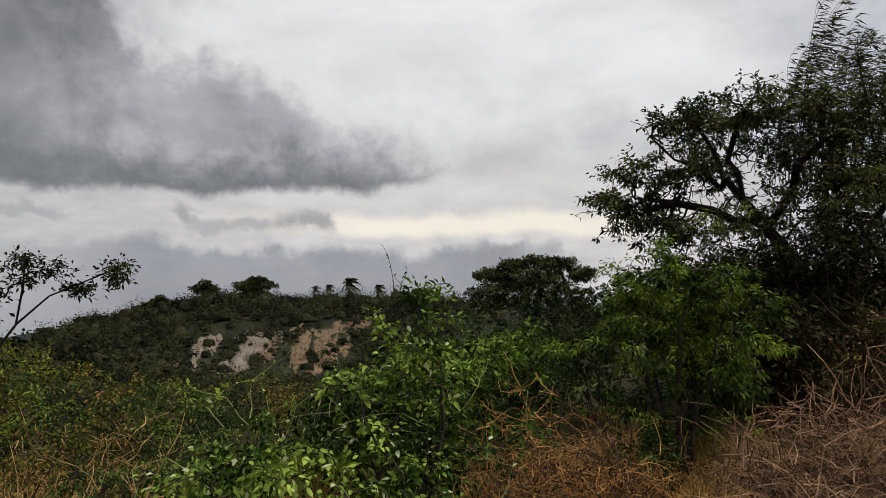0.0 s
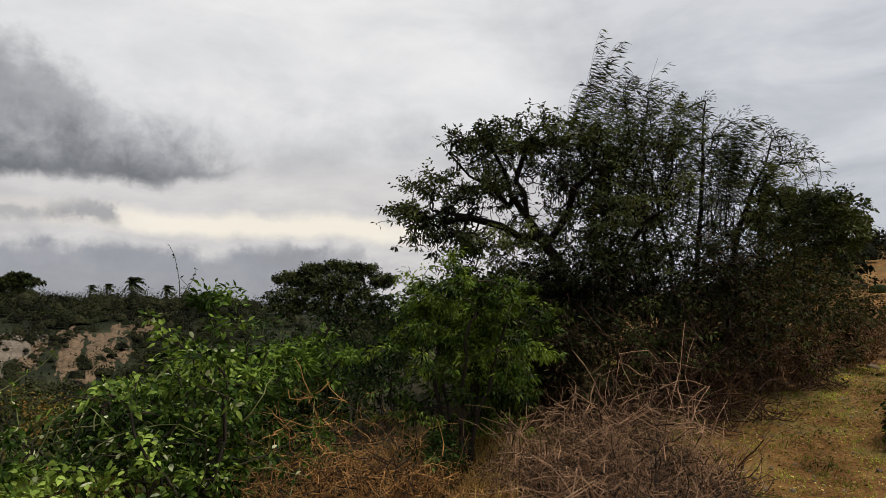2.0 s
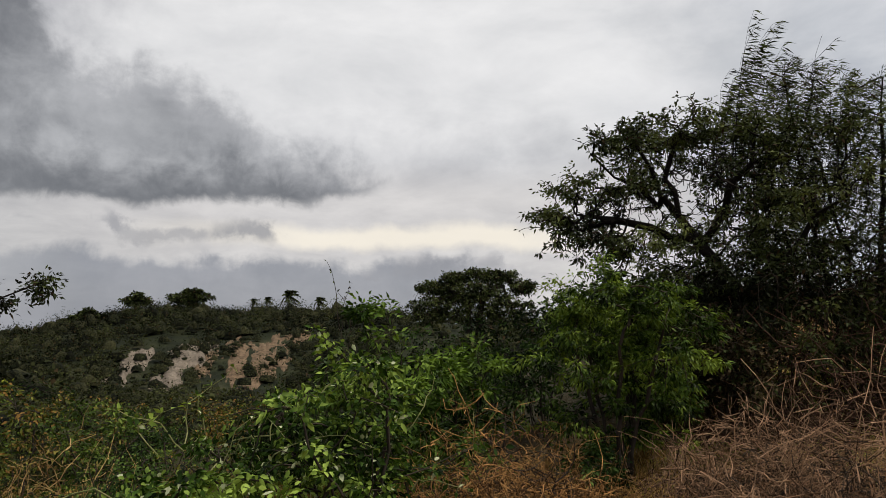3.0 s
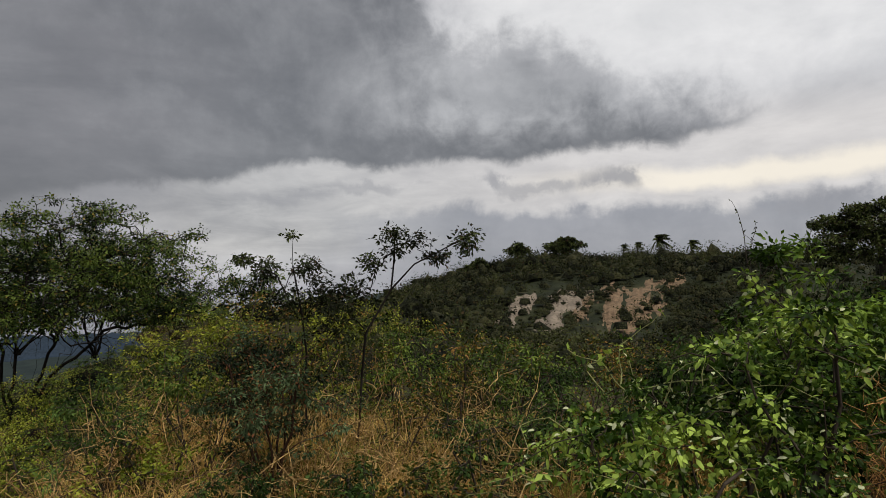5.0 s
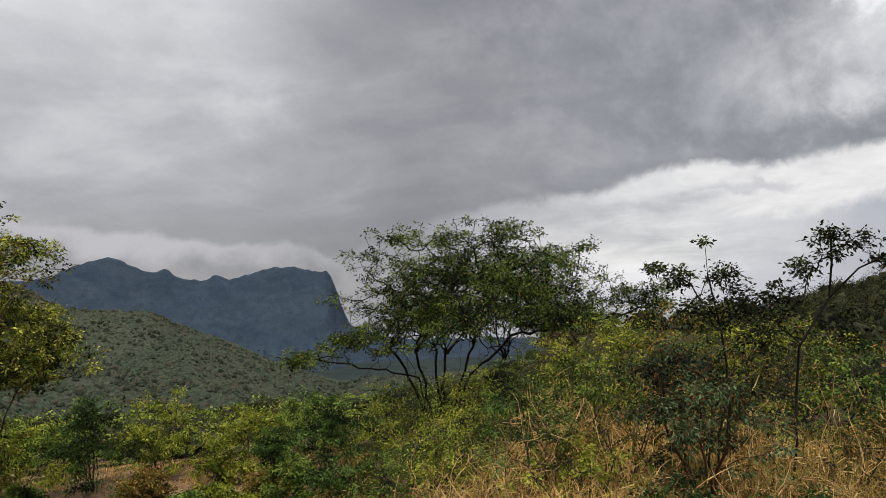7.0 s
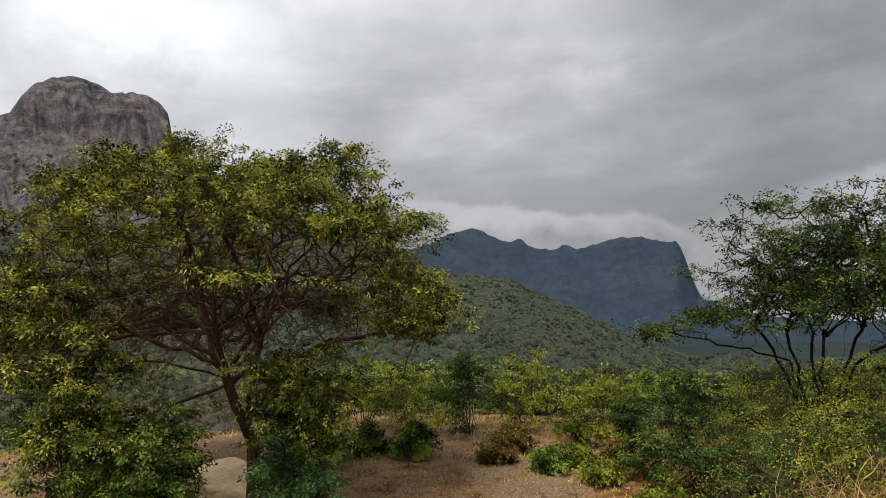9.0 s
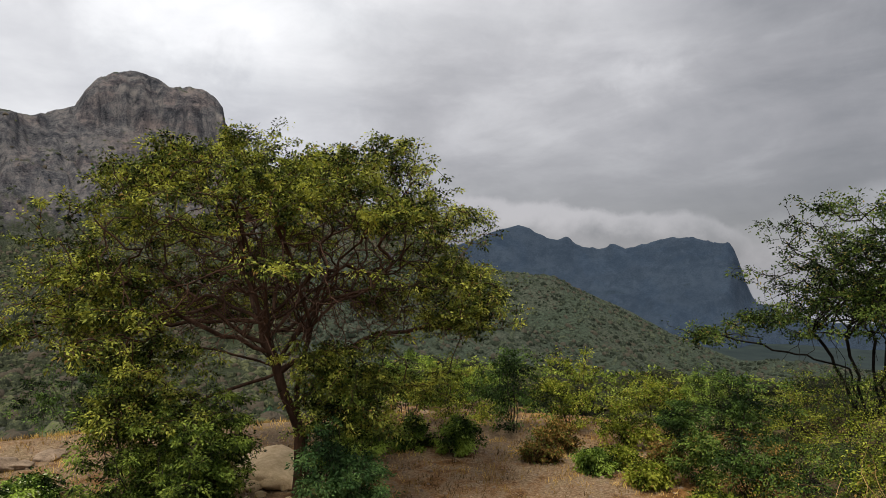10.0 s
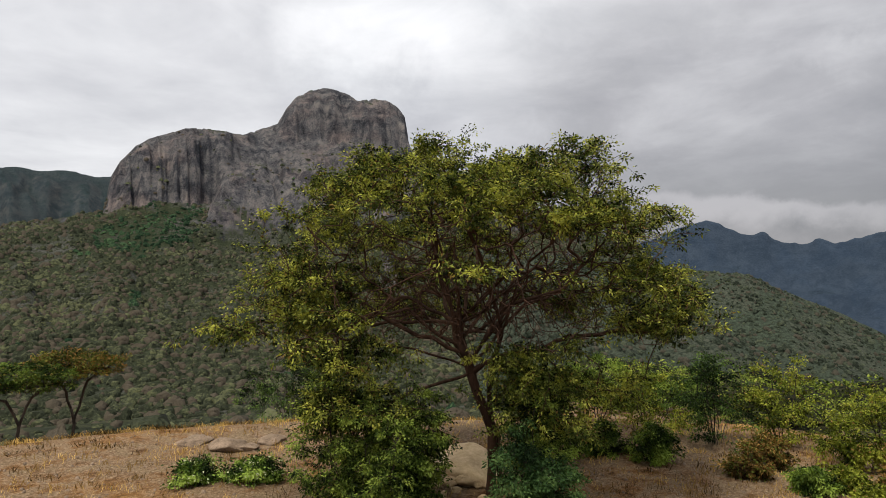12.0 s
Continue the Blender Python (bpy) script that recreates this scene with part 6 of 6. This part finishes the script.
grass("dry_grass", 17000, 236, 300, 3.6, 10, 0.36, STRAW, "straw-coloured dry grass on the slope", 0.8, 0.07)
grass("dry_grass", 4200, 300, 325, 3.6, 8, 0.3, STRAW, "brown dry grass between the bushes", 0.8, 0.07)
grass("short_grass", 27000, 322, 362, 4.6, 15, 0.06, OLIVE_GREEN, "short worn grass on the red earth", 0.9, 0.06)
grass("bench_grass", 19000, 160, 240, 11.5, 22, 0.17, STRAW, "dry grass tufts on the bench", 1.0, 0.12)
def litter(name, n, az0, az1, r0, r1, size, mat, label):
    """Dead leaves and bits of twig lying on the earth."""
    x, y, a, r = sprinkle(n, az0, az1, r0, r1, 0.8)
    at = np.stack([x, y, ground_z(x, y) + 0.012], 1)
    v, f = leaves(at, rng.normal(size=(n, 3)) * [1, 1, 0.25], size, size * 0.45)
    return stuff(name, (v, f), mat, label, "leaf litter")


litter("leaf_litter", 7000, 320, 362, 4.5, 14, 0.04, RUST, "dead leaves and bits of twig on the red earth")
litter("straw_litter", 14000, 322, 362, 4.5, 14, 0.035, STRAW, "bits of straw lying on the red earth")
litter("green_weeds", 26000, 322, 362, 4.6, 14, 0.028, OLIVE_GREEN, "tiny green weeds creeping over the earth")
grass("green_grass", 14000, 262, 300, 4.0, 12, 0.3, SCRUB_GREEN, "dull green grass among the dry stems", 1.0, 0.08)


def boulder(name, az, r, size, flat, mat, label, group="", up=0.25, category="rock"):
    bm = bmesh.new()
    bmesh.ops.create_icosphere(bm, subdivisions=4 if size > 0.2 else 3, radius=1.0)
    off = Vector(rng.uniform(0, 50, 3))
    faces = [(Vector(w), float(d)) for w, d in zip(unit(rng.normal(size=(11, 3))), rng.uniform(0.62, 0.9, 11))]
    for v in bm.verts:
        k = 1 + 0.35 * noise.noise(v.co * 1.3 + off) + 0.16 * noise.noise(v.co * 3.1 + off)
        k = min([k] + [d / max(v.co.dot(w), 0.05) for w, d in faces]) + 0.09 * noise.noise(v.co * 6.5 + off) + 0.05 * noise.noise(v.co * 14 + off)
        v.co = Vector((v.co.x * k, v.co.y * k * 0.8, v.co.z * k * flat)) * size
    me = bpy.data.meshes.new(name)
    bm.to_mesh(me)
    bm.free()
    me.materials.append(mat)
    me.polygons.foreach_set("use_smooth", np.ones(len(me.polygons), bool))
    ob = new(name, me)
    ob.matrix_world = pose(*bearing(az, r, gz(az, r) + size * flat * up), 0, 0, float(rng.uniform(0, 360)))
    return tagged(ob, label, category, group)


boulder("boulder", 179.6, 17.2, 0.52, 0.36, PALE_ROCK, "flat pale boulder lying on the bench")
boulder("boulder", 183.0, 17.6, 0.4, 0.4, PALE_ROCK, "pale boulder lying on the bench")
boulder("boulder", 177.0, 17.9, 0.45, 0.3, PALE_ROCK, "flat pale boulder lying on the bench")
boulder("boulder", 181.2, 17.0, 0.3, 0.4, PALE_ROCK, "small pale boulder lying on the bench")
boulder("sand_mound", 198.4, 15.0, 1.2, 0.27, SAND, "heap of bright sand and rubble behind the tree", category="sand mound")
for az, r, s, up in ((199.4, 14.1, 0.2, 1.0), (198.6, 14.0, 0.16, 1.3), (197.4, 14.0, 0.17, 0.8), (196.3, 13.9, 0.13, 0.6), (198.0, 13.7, 0.12, 0.4), (199.9, 13.9, 0.14, 0.7), (195.6, 13.5, 0.15, 0.4), (197.0, 13.4, 0.1, 0.4), (194.4, 13.7, 0.16, 0.4), (200.2, 13.2, 0.12, 0.4)):
    boulder("boulder", az, r, s, 0.75, SAND, "pale broken boulder on the heap of sand", "boulders of the heap", up)
x, y, a, r = sprinkle(900, 322, 362, 5.2, 15)
stuff("gravel", blobs(np.stack([x, y, ground_z(x, y)], 1), rng.uniform(0.008, 0.035, len(x)), rng.uniform(0.7, 1.0, len(x))), RED_ROCK, "loose gravel strewn over the red earth", "gravel")
x, y, a, r = sprinkle(900, 160, 234, 12.5, 19)
stuff("bench_gravel", blobs(np.stack([x, y, ground_z(x, y)], 1), rng.uniform(0.012, 0.055, len(x)), rng.uniform(0.7, 1.0, len(x))), PALE_ROCK, "pale gravel strewn over the bench", "gravel")
for az, r, s in ((342.4, 12.2, 0.14), (326.3, 9.4, 0.07), (325.4, 8.6, 0.1), (340.6, 11.4, 0.09), (344.2, 12.4, 0.1), (347, 12.6, 0.12), (349.5, 12.8, 0.1), (345.8, 13.3, 0.09), (351.5, 13.6, 0.12), (329, 7.2, 0.05), (353, 11, 0.07)):
    boulder("loose_stone", az, r, s, 0.6, RED_ROCK, "loose reddish stone on the ground", "loose stones", category="stone")


def outcrop(az, wide, r0, r1, lean, mat, label, seed, lift):
    """Bare rock that breaks through the side of the ridge as a slanting slab. lean: degrees that it shifts on its way up."""
    def height(x, y, a, r):
        w = (r - r0) / (r1 - r0)
        u = (a - az - lean * (w - 0.5) + 1.1 * fbm(r * 0.06, a * 0.9, 4, seed)) / wide
        edge = np.clip(1.25 - np.abs(u) * 1.25, 0, 1) ** 0.4 * np.clip(np.sin(np.pi * np.clip(w, 0, 1)) * 1.5 + 0.2 * fbm(a * 1.5, r * 0.03, 3, seed + 5), 0, 1) ** 0.5
        return ground_z(x, y) - 1.6 + edge * (lift + 0.7 * fbm(a * 0.8 - r * 0.03, r * 0.03, 4, seed, 0.5)) + 0.22 * fbm(a * 4.0, r * 0.3, 4, seed + 2, 0.55)
    lo, hi = az - wide - abs(lean) * 0.5 - 0.5, az + wide + abs(lean) * 0.5 + 0.5
    v, f = polar_sheet(np.arange(lo, hi, 0.09), np.arange(r0, r1, 0.9), height)
    return tagged(part("rock_outcrop", v, f, mat, smooth=True), label, "rock", "rock outcrops in the ridge")


outcrop(283.2, 1.5, 112, 160, 4.0, SLAB_ROCK, "bare pale rock slab breaking through the ridge", 21.0, 2.3)
outcrop(286.6, 2.2, 108, 166, 5.0, SLAB_ROCK, "bare pale rock slab breaking through the ridge", 24.0, 2.2)
outcrop(292.6, 4.4, 112, 176, 3.0, BANK_ROCK, "crumbling reddish rock bank in the side of the ridge", 27.0, 2.1)
# bushes in the clefts and along the edges of the rock
k = rng.uniform(0, 1, 150)
line = rng.choice([281.4, 285.4, 285.5, 288.9, 289.1, 297.2], 150)
rr = 108 + 50 * k
a = np.radians(line + 5.2 * (k - 0.5) + rng.normal(size=150) * 0.35)
x, y = rr * np.sin(a), rr * np.cos(a)
s = rng.uniform(0.4, 1.1, 150)
growth("cleft_scrub", [clumps(np.stack([x, y, ground_z(x, y) + 0.4], 1), s, rng.uniform(0.6, 1.0, 150), 90, 0.17)], RIDGE_GREEN, "dark bushes growing in the clefts of the rock", "scrub")
